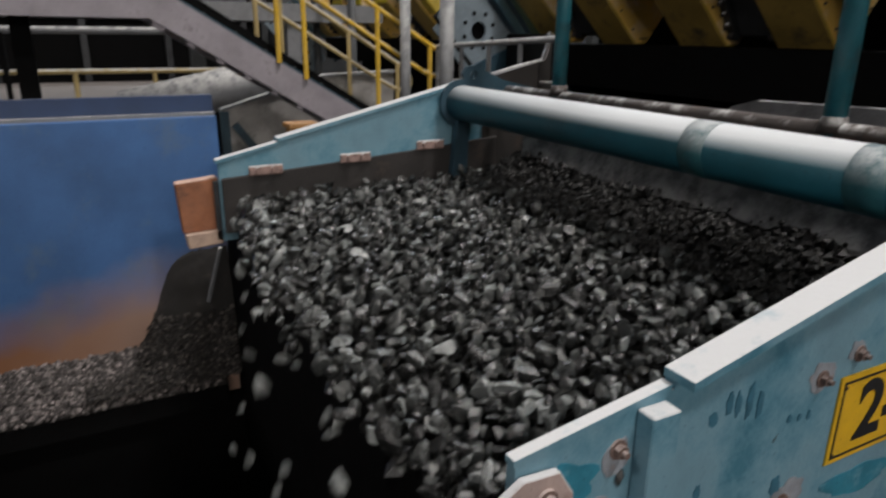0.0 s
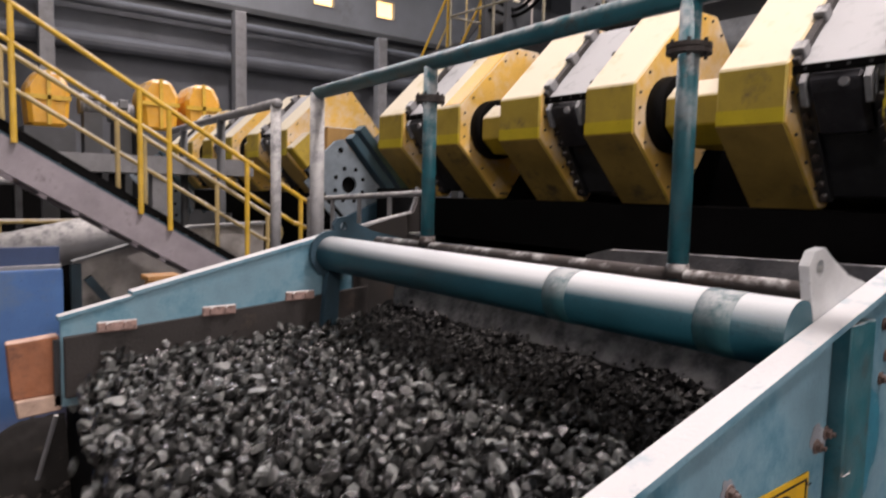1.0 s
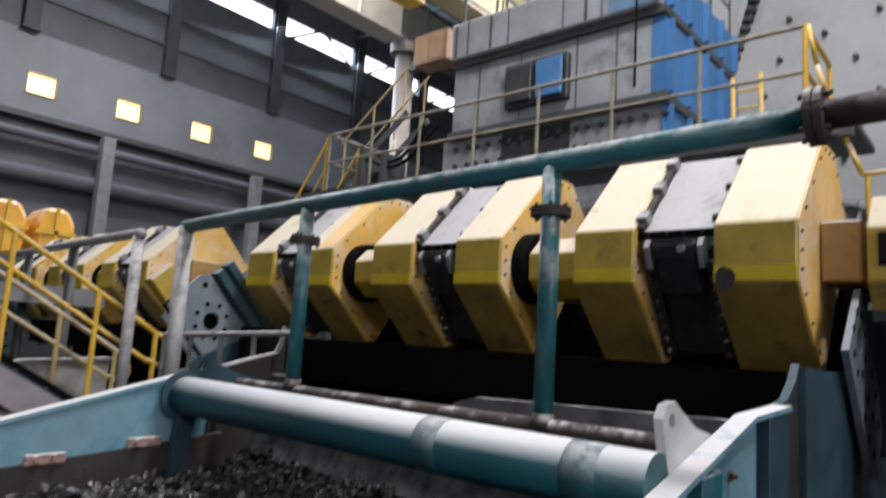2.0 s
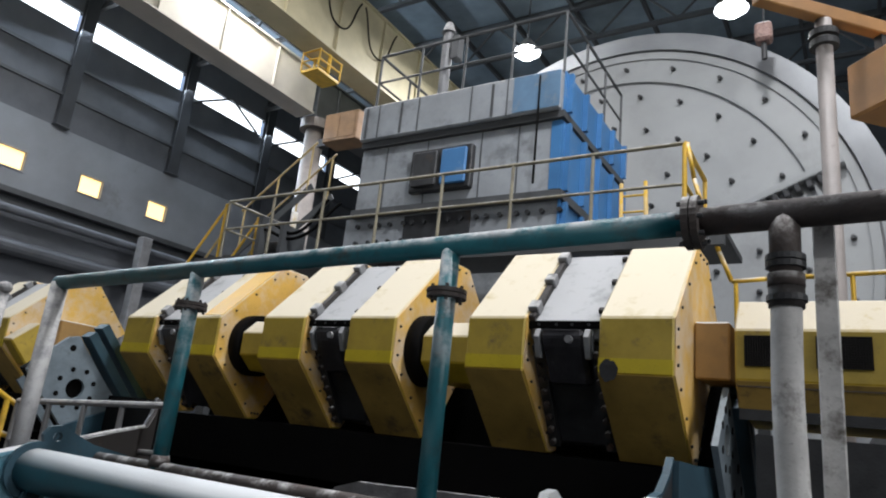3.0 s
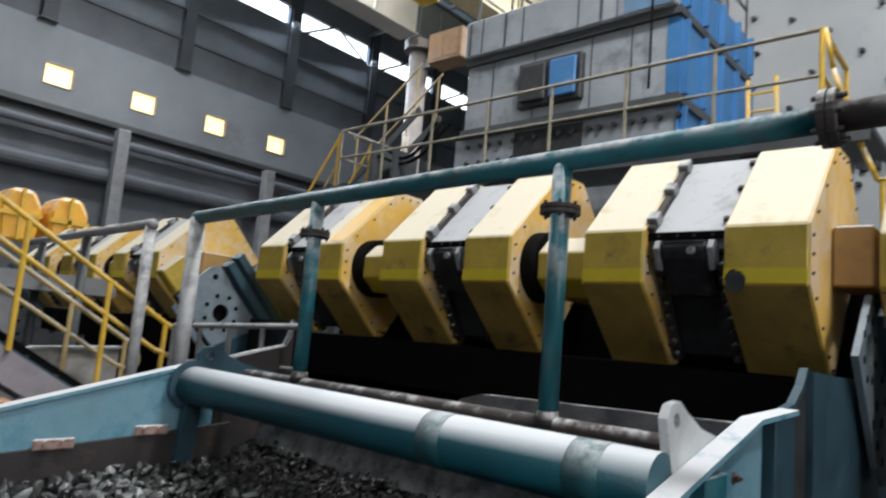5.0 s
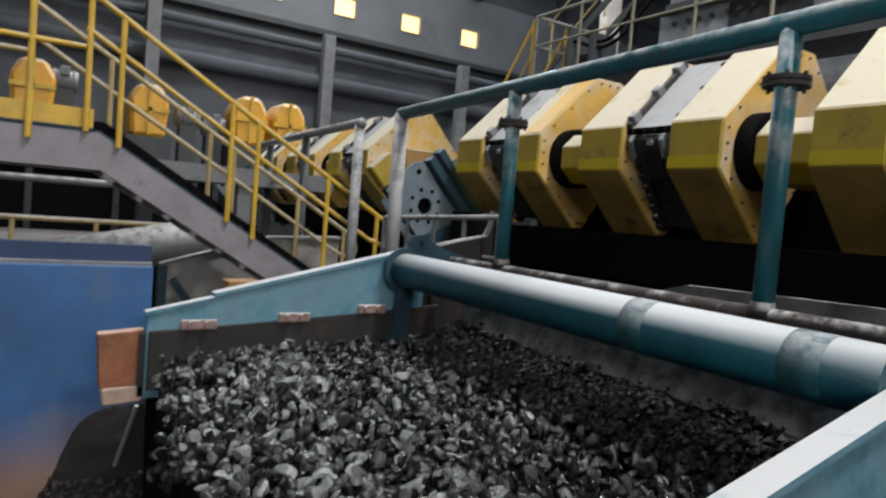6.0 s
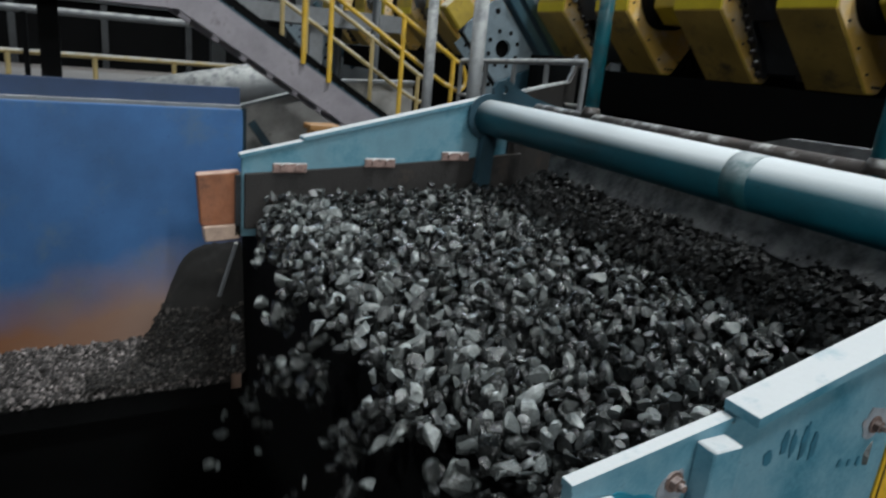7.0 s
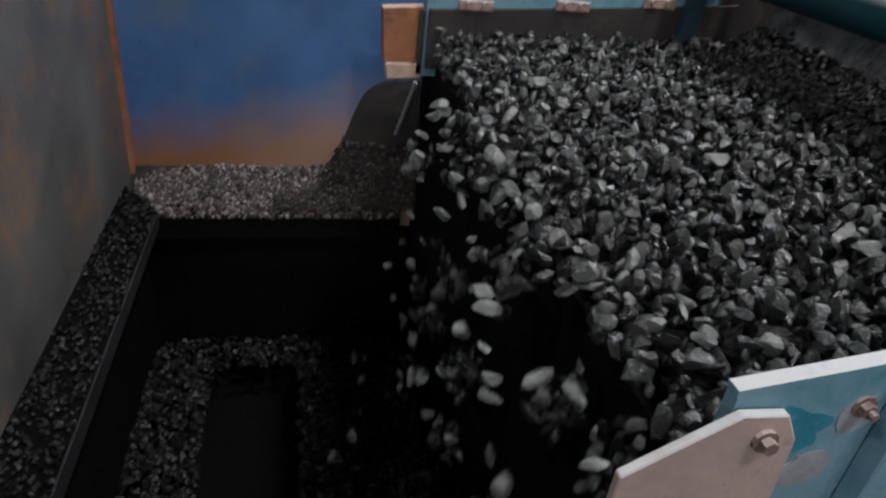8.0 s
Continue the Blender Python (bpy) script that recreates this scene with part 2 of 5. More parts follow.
def tube(bm, a, c, r, seg=20, r2=None, caps=True):
    a, c = Vector(a), Vector(c)
    d = c - a
    m = Matrix.Translation((a + c) / 2) @ d.to_track_quat("Z", "Y").to_matrix().to_4x4()
    bmesh.ops.create_cone(bm, cap_ends=caps, segments=seg, radius1=r, radius2=r if r2 is None else r2, depth=d.length, matrix=m)
    return bm


def prism(bm, poly, axis, lo, hi, bevel=0.0):
    """A polygon in the plane across the axis (x: y,z; y: x,z; z: x,y), drawn out from lo to hi."""
    def place(p, h):
        return {"x": (h, p[0], p[1]), "y": (p[0], h, p[1]), "z": (p[0], p[1], h)}[axis]
    a = [bm.verts.new(place(p, lo)) for p in poly]
    c = [bm.verts.new(place(p, hi)) for p in poly]
    fs = [bm.faces.new(a), bm.faces.new(c[::-1])]
    for i in range(len(poly)):
        j = (i + 1) % len(poly)
        fs.append(bm.faces.new((a[i], c[i], c[j], a[j])))
    if bevel:
        es = list({e for f in fs for e in f.edges})
        bmesh.ops.bevel(bm, geom=es, offset=bevel, segments=1, affect="EDGES")
    return bm


def ring(bm, centre, axis, r_in, r_out, half, seg=32):
    """A flat ring (a flange or a plate with a round hole)."""
    c = Vector(centre)
    q = Vector(axis).normalized().to_track_quat("Z", "Y")
    rows = []
    for k in range(seg):
        a = 2 * math.pi * k / seg
        d = q @ Vector((math.cos(a), math.sin(a), 0))
        h = q @ Vector((0, 0, half))
        rows.append([bm.verts.new(c + d * r + s) for r, s in ((r_in, -h), (r_out, -h), (r_out, h), (r_in, h))])
    for k in range(seg):
        p, q2 = rows[k], rows[(k + 1) % seg]
        for i in range(4):
            bm.faces.new((p[i], p[(i + 1) % 4], q2[(i + 1) % 4], q2[i]))
    return bm


def smooth(ob):
    for p in ob.data.polygons:
        p.use_smooth = len(p.vertices) == 4
    return ob


B = bmesh.new

# ---- the hall ----
def wall_panel(name, lo, hi, material, kind="structure"):
    return tagged(part(name, box(B(), lo, hi), material), kind=kind)


WX = -22.0
tagged(part("floor", box(B(), (-24, -16, -4.3), (20, 34, -4.0)), M_CONCRETE), "dirty concrete hall floor", "floor", kind="structure")
# long wall: dark lower sheeting, pale band pierced by small square windows, dark upper sheeting, strip windows under the eaves
wall_panel("wall_west_lower", (WX - 0.3, -16, -4.0), (WX, 34, 7.26), M_WALLDARK)
wins = [5.63 + 3.075 * k for k in range(-6, 4)]
edges = [-16.0] + [v for w in wins for v in (w - 0.53, w + 0.53)] + [34.0]
band = part("wall_west_band", box(B(), (WX - 0.3, -16, 7.26), (WX, 34, 8.03)), M_WALL)
for a, c in zip(edges[::2], edges[1::2]):
    part("sheet", box(B(), (WX - 0.3, a, 8.03), (WX, c, 8.89)), M_WALL, band)
part("upper_sheet", box(B(), (WX - 0.3, -16, 8.89), (WX, 34, 10.26)), M_WALL, band)
tagged(band, "pale grey sheeted wall band with window holes", "wall", kind="structure")
for k, w in enumerate(wins):
    pane = part("window_%d" % (k + 1), box(B(), (WX - 0.22, w - 0.53, 8.03), (WX - 0.18, w + 0.53, 8.89)), M_WARMGLOW)
    tagged(pane, "small square window glowing warm daylight", "window", kind="structure")
    bm = B()
    for lo, hi in (((-0.17, -0.53, 8.03), (0.03, -0.47, 8.89)), ((-0.17, 0.47, 8.03), (0.03, 0.53, 8.89)),
                   ((-0.17, -0.47, 8.03), (0.05, 0.47, 8.09)), ((-0.17, -0.47, 8.83), (0.03, 0.47, 8.89))):
        box(bm, (WX + lo[0], w + lo[1], lo[2]), (WX + hi[0], w + hi[1], hi[2]))
    part("window_frame", bm, M_GREYPAINT, pane)
wall_panel("wall_west_upper", (WX - 0.3, -16, 10.26), (WX, 34, 14.30), M_WALLDARK)
wall_panel("wall_west_eaves", (WX - 0.3, -16, 15.2), (WX, 34, 17.5), M_WALLDARK)
bay0 = 10.0
for k in range(-5, 5):
    y0 = bay0 + 5.03 * k
    pane = part("window_strip_%d" % (k + 6), box(B(), (WX - 0.2, y0 + 0.32, 14.30), (WX - 0.16, y0 + 4.73, 15.2)), M_SKYGLOW)
    tagged(pane, "long strip window under the eaves, white with daylight", "window", kind="structure")
    if k > 0:
        part("window_brace", tube(tube(B(), (WX + 0.2, y0 + 0.3, 14.0), (WX + 0.2, y0 + 2.4, 15.2), 0.06, 8), (WX + 0.2, y0 + 2.4, 15.2), (WX + 0.2, y0 + 4.6, 14.0), 0.06, 8), M_STEELFRAME, pane)


def wall_column(y):
    e = thing("wall_column", "dark steel wall column standing against the long wall", "column", "wall columns")
    bm = B()
    box(bm, (WX, y - 0.25, 10.28), (WX + 0.04, y + 0.25, 17.4))
    box(bm, (WX + 0.04, y - 0.03, 10.28), (WX + 0.24, y + 0.03, 17.4))
    box(bm, (WX + 0.24, y - 0.25, 10.28), (WX + 0.28, y + 0.25, 17.4))
    part("shaft", bm, M_COLUMN, e)
    part("base", box(B(), (WX, y - 0.3, 10.24), (WX + 0.32, y + 0.3, 10.28)), M_STEELFRAME, e)
    return e


for k in range(-5, 5):
    wall_column(bay0 + 5.03 * k)
for z in (11.5, 12.8):
    tagged(part("girt", box(B(), (WX, -16, z), (WX + 0.12, 34, z + 0.12)), M_STEELFRAME), "dark steel girt along the long wall", "girt", "wall girts")
# ledge beam and grey posts below the window band
tagged(part("ledge_beam", box(box(B(), (WX, -16, 7.06), (WX + 0.5, 34, 7.26)), (WX, -16, 6.7), (WX + 0.2, 34, 6.9)), M_STEELFRAME), "dark ledge beam along the long wall", "beam")
tagged(part("wall_pipe", tube(B(), (WX + 0.5, -16, 6.5), (WX + 0.5, 34, 6.5), 0.16, 14), M_WALLDARK), "dark pipe running along the long wall", "pipe")
tagged(part("wall_pipe", tube(B(), (WX + 0.45, -16, 5.2), (WX + 0.45, 34, 5.2), 0.3, 14), M_WALLDARK), "dark duct running along the long wall", "pipe")
for y in (1.4, 7.7, 14.0, 20.3):
    tagged(part("grey_post", box(B(), (WX + 0.8, y - 0.22, -4), (WX + 1.2, y + 0.22, 6.9), 0.02), M_GREYPAINT), "grey steel post before the long wall", "post", "grey posts")

# back, side and rear walls, roof
tagged(part("wall_north", box(B(), (WX, 33.7, -4), (20, 34, 17.5)), M_WALLDARK), kind="structure")
we = part("wall_east", box(box(B(), (19.7, -16, -4), (20, 34, 3.6)), (19.7, -16, 7.4), (20, 34, 17.5)), M_WALL)
tagged(we, kind="structure")
part("sheet", box(B(), (19.7, -16, 3.6), (20, -8.1, 7.4)), M_WALL, we)
part("sheet", box(B(), (19.7, 2.1, 3.6), (20, 34, 7.4)), M_WALL, we)
# unseen window, added as the source of the light from the east
pane = part("window_east", box(B(), (19.86, -8.1, 3.6), (19.9, 2.1, 7.4)), M_SKYGLOW)
tagged(pane, "wide wall window white with daylight", "window", kind="structure")
for k in range(1, 5):
    part("mullion", box(B(), (19.78, -8.1 + 2.04 * k - 0.04, 3.6), (19.86, -8.1 + 2.04 * k + 0.04, 7.4)), M_STEELFRAME, pane)
tagged(part("wall_south", box(B(), (WX, -16.3, -4), (20, -16, 17.5)), M_WALL), kind="structure")
bm = B()
for k in range(110):
    y = -16 + 50 * k / 110
    box(bm, (WX, y, 17.5), (20, y + 0.454, 17.56 if k % 2 else 17.62))
tagged(part("ceiling", bm, M_ROOF), "dark ribbed metal roof deck", "roof", kind="structure")
for k in range(11):
    y = -13 + 5.03 * k * 0.93
    e = thing("roof_truss", "dark steel roof truss under the deck", "truss", "roof trusses")
    bm = B()
    box(bm, (WX, y - 0.1, 17.2), (20, y + 0.1, 17.45))
    part("top_chord", bm, M_STEELFRAME, e)
    part("bottom_chord", box(B(), (WX, y - 0.08, 15.7), (20, y + 0.08, 15.86)), M_STEELFRAME, e)
    for i in range(14):
        x = WX + 3 * i
        part("web", tube(B(), (x, y, 15.78), (x + 1.5, y, 17.3), 0.05, 6), M_STEELFRAME, e)
        part("web", tube(B(), (x + 1.5, y, 17.3), (x + 3, y, 15.78), 0.05, 6), M_STEELFRAME, e)
for i in range(16):
    x = WX + 1.3 + 2.6 * i
    tagged(part("purlin", box(B(), (x - 0.06, -16, 17.25), (x + 0.06, 34, 17.49)), M_STEELFRAME), "dark steel purlin under the roof deck", "purlin", "roof purlins")


# crane runway: cream box girder on a round column, and a second girder behind
def girder(x, y0, y1, z0, z1, w, material, label):
    e = thing("crane_girder", label, "girder", "crane girders")
    part("web", box(B(), (x - w / 2 + 0.03, y0, z0 + 0.06), (x + w / 2 - 0.03, y1, z1 - 0.06)), material, e)
    part("bottom_flange", box(B(), (x - w / 2 - 0.08, y0, z0), (x + w / 2 + 0.08, y1, z0 + 0.06)), material, e)
    part("top_flange", box(B(), (x - w / 2 - 0.08, y0, z1 - 0.06), (x + w / 2 + 0.08, y1, z1)), material, e)
    part("rail", box(B(), (x - 0.05, y0, z1), (x + 0.05, y1, z1 + 0.12)), M_STEELFRAME, e)
    y = y0 + 1
    while y < y1:
        part("stiffener", box(B(), (x + w / 2 - 0.03, y - 0.015, z0 + 0.06), (x + w / 2 + 0.06, y + 0.015, z1 - 0.06)), material, e)
        y += 2.2
    return e


girder(-12.4, -16, 13.4, 10.74, 12.35, 0.7, M_GIRDER, "cream box girder of the crane runway")
girder(-12.4, 13.6, 33.7, 10.74, 12.35, 0.7, M_STEELFRAME, "grey far length of the crane runway girder")
g2 = girder(-9.9, -16, 33.7, 11.4, 14.0, 0.8, M_GIRDER_Y, "pale yellow crane bridge girder with drooping cables")
for k in range(5):
    cu = bpy.data.curves.new("festoon", "CURVE")
    cu.dimensions, cu.bevel_depth = "3D", 0.03
    sp = cu.splines.new("BEZIER")
    sp.bezier_points.add(2)
    for i, (dy, z) in enumerate(((0, 13.7), (0.9, 12.3), (1.8, 13.7))):
        p = sp.bezier_points[i]
        p.co = (-9.4, 4.4 + 2.0 * k + dy, z)
        p.handle_left_type = p.handle_right_type = "AUTO"
    ob = new("cable", cu)
    cu.materials.append(M_BLACK)
    ob.parent = g2
e = thing("runway_column", "pale round column carrying the crane runway girder", "column")
smooth(part("shaft", tube(B(), (-12.4, 14.0, -4), (-12.4, 14.0, 10.4), 0.34, 20), M_TAUPE, e))
part("capital", tube(B(), (-12.4, 14.0, 10.4), (-12.4, 14.0, 10.74), 0.55, 20), M_TAUPE, e)
e = thing("crane_platform", "small yellow railed platform hanging beside the crane girder", "platform")
part("deck", box(B(), (-10.3, 10.9, 10.62), (-9.6, 11.9, 10.70)), M_YRAIL, e)
for z in (11.0, 11.3):
    for a, c in (((-10.3, 10.9), (-9.6, 10.9)), ((-9.6, 10.9), (-9.6, 11.9)), ((-10.3, 10.9), (-10.3, 11.9))):
        part("rail", tube(B(), (*a, z), (*c, z), 0.028, 8), M_YRAIL, e)
for p in ((-10.3, 10.9), (-9.6, 10.9), (-9.6, 11.9), (-10.3, 11.9), (-9.6, 11.4)):
    part("post", tube(B(), (*p, 10.7), (*p, 11.34), 0.028, 8), M_YRAIL, e)
for x in (-10.25, -9.65):
    part("hanger", box(B(), (x - 0.03, 11.35, 10.66), (x + 0.03, 11.41, 11.41)), M_YRAIL, e)
e = thing("hoist_cabinet", "dusty brown steel cabinet bracketed to the runway column", "cabinet")
part("body", box(B(), (-11.6, 13.6, 9.65), (-10.1, 14.4, 10.72), 0.03), M_CABINET, e)
part("door", box(B(), (-11.5, 13.57, 9.75), (-10.9, 13.6, 10.6), 0.01), M_CABINET, e)
part("door", box(B(), (-10.85, 13.57, 9.75), (-10.2, 13.6, 10.6), 0.01), M_CABINET, e)
part("bracket", box(B(), (-12.1, 13.9, 9.7), (-11.6, 14.1, 10.0)), M_STEELFRAME, e)


def high_bay(x, y, z=13.6):
    e = thing("high_bay_light", "glowing white high-bay lamp hanging under the roof", "lamp", "high-bay lamps")
    smooth(part("shade", tube(B(), (x, y, z), (x, y, z + 0.5), 0.5, 20, 0.15, False), M_GREYPAINT, e))
    bm = B()
    bmesh.ops.create_uvsphere(bm, u_segments=16, v_segments=10, radius=0.3, matrix=Matrix.Translation((x, y, z + 0.02)))
    smooth(part("bulb", bm, M_LAMPGLOW, e))
    part("stem", tube(B(), (x, y, z + 0.5), (x, y, 17.55), 0.03, 6), M_STEELFRAME, e)
    return e


# the added lamps get the same fixture
for bx, by, _ in HIGH_BAYS:
    high_bay(bx, by)

# ---- the grinding mill ----
MC, MY, MR = (0.0, 0.0), 0.0, 5.75  # built round its own centre, its axis along y
mill = thing("grinding_mill", "huge pale grey grinding mill with a bolted round head and flange", "mill")
bm = B()
prof = [(0.9, -0.55), (1.2, -0.5), (2.5, -0.28), (MR * 0.62, -0.12), (MR * 0.78, -0.06), (MR - 0.55, 0.0)]
seg = 96
rows = [[bm.verts.new((MC[0] + r * math.cos(2 * math.pi * k / seg), MY + d, MC[1] + r * math.sin(2 * math.pi * k / seg))) for k in range(seg)] for r, d in prof]
for a, c in zip(rows, rows[1:]):
    for k in range(seg):
        bm.faces.new((a[k], a[(k + 1) % seg], c[(k + 1) % seg], c[k]))
bm.faces.new(rows[0])
smooth(part("head", bm, M_MILL, mill))
part("inner_flange", ring(B(), (MC[0], MY + 0.02, MC[1]), (0, 1, 0), MR - 0.56, MR - 0.40, 0.06, 96), M_MILL, mill)
part("gasket", ring(B(), (MC[0], MY + 0.05, MC[1]), (0, 1, 0), MR - 0.40, MR - 0.36, 0.04, 96), M_GREYPAINT, mill, "grey joint ring")
part("head_step", ring(B(), (MC[0], MY - 0.10, MC[1]), (0, 1, 0), MR * 0.80, MR * 0.812, 0.012, 96), M_MILL, mill)
part("outer_flange", ring(B(), (MC[0], MY + 0.03, MC[1]), (0, 1, 0), MR - 0.36, MR + 0.03, 0.12, 96), M_MILLRIM, mill, "grey outer flange")
part("rear_flange", ring(B(), (MC[0], MY + 0.28, MC[1]), (0, 1, 0), MR - 0.3, MR + 0.0, 0.09, 96), M_DARKSTEEL, mill, "dark rear flange")
bm = B()
tube(bm, (MC[0], MY + 0.2, MC[1]), (MC[0], MY + 9, MC[1]), MR - 0.3, 64)
part("shell", bm, M_MILL, mill)
smooth(part("trunnion", tube(B(), (MC[0], MY - 1.0, MC[1]), (MC[0], MY - 0.4, MC[1]), 1.3, 40), M_GREYPAINT, mill))
rnd = random.Random(4)
bolt_mesh = None
for r, n, off in ((MR * 0.86, 28, 0.0), (MR * 0.735, 28, 0.5), (MR * 0.60, 28, 0.0), (MR * 0.47, 14, 0.25), (MR * 0.35, 14, 0.0)):
    for k in range(n):
        a = 2 * math.pi * (k + off) / n
        x, z = MC[0] + r * math.cos(a), MC[1] + r * math.sin(a)
        d = np.interp(r, [p[0] for p in prof], [p[1] for p in prof])
        if bolt_mesh is None:
            bm = B()
            tube(bm, (0, 0.02, 0), (0, -0.04, 0), 0.052, 8)
            tube(bm, (0, -0.05, 0), (0, -0.11, 0), 0.04, 6)
            ob = part("bolt", bm, M_DARKSTEEL, mill)
            bolt_mesh = ob.data
        else:
            ob = new("bolt", bolt_mesh)
            ob.parent = mill
        ob.location = (x, MY + d, z)

# four bolted radial joints of the mill head
for k in range(4):
    turn = Matrix.Rotation(radians(-(2.7 + 90 * k)), 4, "Y")
    s = part("radial_joint", box(B(), (1.6, -0.36, -0.04), (3.0, -0.1, 0.09), 0.01, turn), M_MILL, mill, "pale raised radial joint")
    part("joint_bar", box(B(), (3.0, -0.26, -0.04), (5.2, -0.02, 0.09), 0.01, turn), M_MILL, s)
    for i in range(17):
        x = 1.75 + 0.2 * i
        d = float(np.interp(x, (1.6, 3.0, 5.2), (-0.30, -0.22, -0.12)))
        part("joint_bolt", box(B(), (x - 0.055, d - 0.10, -0.22), (x + 0.055, d + 0.12, -0.05), 0.02, turn), M_DARKSTEEL, s)
e = thing("mill_pier", "concrete pier carrying the mill bearing", "pier")
part("block", box(B(), (-3.2, 14.0, -4.0), (1.2, 17.0, -1.55), 0.05), M_CONCRETE, e)
e = thing("pink_hook", "small pinkish crane hook block hanging before the mill rim", "hook")
part("block", box(B(), (2.55, 10.1, 8.15), (2.85, 10.4, 8.55), 0.05), M_PINKBOLT, e)
part("hook", tube(B(), (2.7, 10.25, 7.8), (2.7, 10.25, 8.15), 0.05, 8), M_DARKSTEEL, e)
part("rope", tube(B(), (2.7, 10.25, 8.55), (2.7, 10.25, 17.52), 0.02, 6), M_DARKSTEEL, e)

# ---- blue housing before the mill ----
BY = 7.0
hx0, hx1, hy1 = -4.0, 0.05, BY + 3.2
hs = thing("drive_housing", "large blue grey steel housing with bolted bands before the mill", "housing")
hs.location.z = 0.12
part("blue_panel", box(B(), (-0.78, BY - 0.148, 5.50), (hx1 + 0.004, BY - 0.142, 6.15)), M_BOXDULL, hs, "dull blue painted corner panel")
part("blue_panel", box(B(), (-0.12, BY + 0.008, 4.14), (hx1 + 0.004, BY + 0.016, 5.32)), M_BOXBLUE, hs, "blue corner panel")
part("blue_panel", box(B(), (hx0 - 0.195, BY + 0.05, 2.9), (hx0 + 0.35, BY + 0.057, 3.35)), M_BOXDULL, hs)
part("dark_panel", box(B(), (-2.85, BY + 0.045, 3.02), (-1.5, BY + 0.056, 3.93)), M_DARKSTEEL, hs, "dark panel below the hatch")
for xx in (-3.9, -3.1, -1.2, -0.45):
    part("grime_streak", box(B(), (xx, BY - 0.147, 5.5), (xx + 0.05, BY - 0.142, 6.12)), M_STEELFRAME, hs)
part("upper_band", box(B(), (hx0, BY - 0.14, 5.46), (hx1, hy1, 6.18), 0.03), M_BOXGREY, hs)
# this ledge and the lower one are dark for the bands' shadow lines
part("upper_shade_ledge", box(B(), (hx0 + 0.02, BY - 0.06, 5.34), (hx1 + 0.06, hy1, 5.46)), M_STEELFRAME, hs)
part("body", box(B(), (hx0, BY + 0.02, 4.1), (hx1, hy1, 5.34), 0.02), M_BOXGREY, hs)
part("lower_shade_ledge", box(B(), (hx0 - 0.02, BY - 0.06, 3.96), (hx1 + 0.08, hy1, 4.1)), M_STEELFRAME, hs)
part("base", box(B(), (hx0 - 0.2, BY + 0.06, -4.0), (hx1, hy1, 3.96)), M_BOXGREY, hs)
for z0, z1 in ((5.46, 6.2), (4.1, 5.3), (2.5, 3.96)):
    part("side_panel", box(B(), (hx1, BY + 0.02, z0 + 0.02), (hx1 + 0.03, hy1, z1)), M_BOXBLUE, hs, "bright blue side panel")
    for k in range(5):
        y = BY + 0.1 + k * 0.74
        part("rib", box(B(), (hx1 + 0.03, y, z0 + 0.03), (hx1 + 0.12, y + 0.08, z1 - 0.02)), M_BOXBLUE, hs)
for k in range(2):
    part("cable", tube(B(), (-0.32 + 0.02 * k, BY - 0.15 - 0.01 * k, 4.2), (-0.30, BY - 0.16, 6.1 - 0.1 * k), 0.014, 6), M_BLACK, hs)
part("hatch_frame", box(B(), (-2.75, BY - 0.1, 4.30), (-1.5, BY + 0.04, 5.10), 0.02), M_DARKSTEEL, hs, "dark hatch frame")
part("hatch_door", box(B(), (-2.08, BY - 0.16, 4.38), (-1.58, BY - 0.1, 5.03), 0.02), M_BOXBLUE, hs, "blue hatch door")
part("hatch_door", box(B(), (-2.67, BY - 0.16, 4.38), (-2.17, BY - 0.1, 5.03), 0.02), M_DARKSTEEL, hs)
for k in range(17):
    for z in (3.15, 3.47, 3.79):
        x = hx0 + 0.12 + k * 0.245 + (0.05 if k % 3 == 1 else 0)
        part("stud", tube(B(), (x, BY + 0.07, z), (x, BY + 0.0, z), 0.042, 8), M_DARKSTEEL, hs)
for x in (-3.6, -2.7, -1.6, -0.9):
    part("seam", box(B(), (x, BY - 0.15, 5.48), (x + 0.018, BY - 0.13, 6.16)), M_STEELFRAME, hs)
    part("seam", box(B(), (x + 0.2, BY + 0.01, 4.12), (x + 0.218, BY + 0.03, 5.32)), M_STEELFRAME, hs)


def railing(name, pts, height, material, label, r=0.03, gap=1.1, mid=True, group="railings"):
    """A tube railing along a line of feet."""
    e = thing(name, label, "railing", group)
    pts = [Vector(p) for p in pts]
    for a, c in zip(pts, pts[1:]):
        n = max(1, round((c - a).length / gap))
        for i in range(n + 1):
            if i == n and c is not pts[-1]:
                continue
            p = a.lerp(c, i / n)
            part("post", tube(B(), p, p + Vector((0, 0, height)), r, 8), material, e)
        up = Vector((0, 0, height))
        part("top_rail", tube(B(), a + up, c + up, r * 1.1, 8), material, e)
        if mid:
            part("mid_rail", tube(B(), a + up * 0.52, c + up * 0.52, r * 0.9, 8), material, e)
    return e


railing("housing_railing", [(hx0 + 0.1, hy1 - 0.1, 6.30), (hx0 + 0.1, BY + 0.1, 6.30), (hx1 - 0.05, BY + 0.1, 6.30), (hx1 - 0.05, hy1, 6.30)], 1.22, M_STEELFRAME, "dark grey railing round the top of the housing", 0.026)
e = thing("walkway_deck", "dark grated walkway before the blue housing", "walkway")
part("deck", box(B(), (-6.3, 5.6, 2.9), (2.7, 6.9, 2.98)), M_DARKSTEEL, e)
part("edge_beam", box(B(), (-6.3, 5.5, 2.75), (2.7, 5.6, 3.0)), M_STEELFRAME, e)
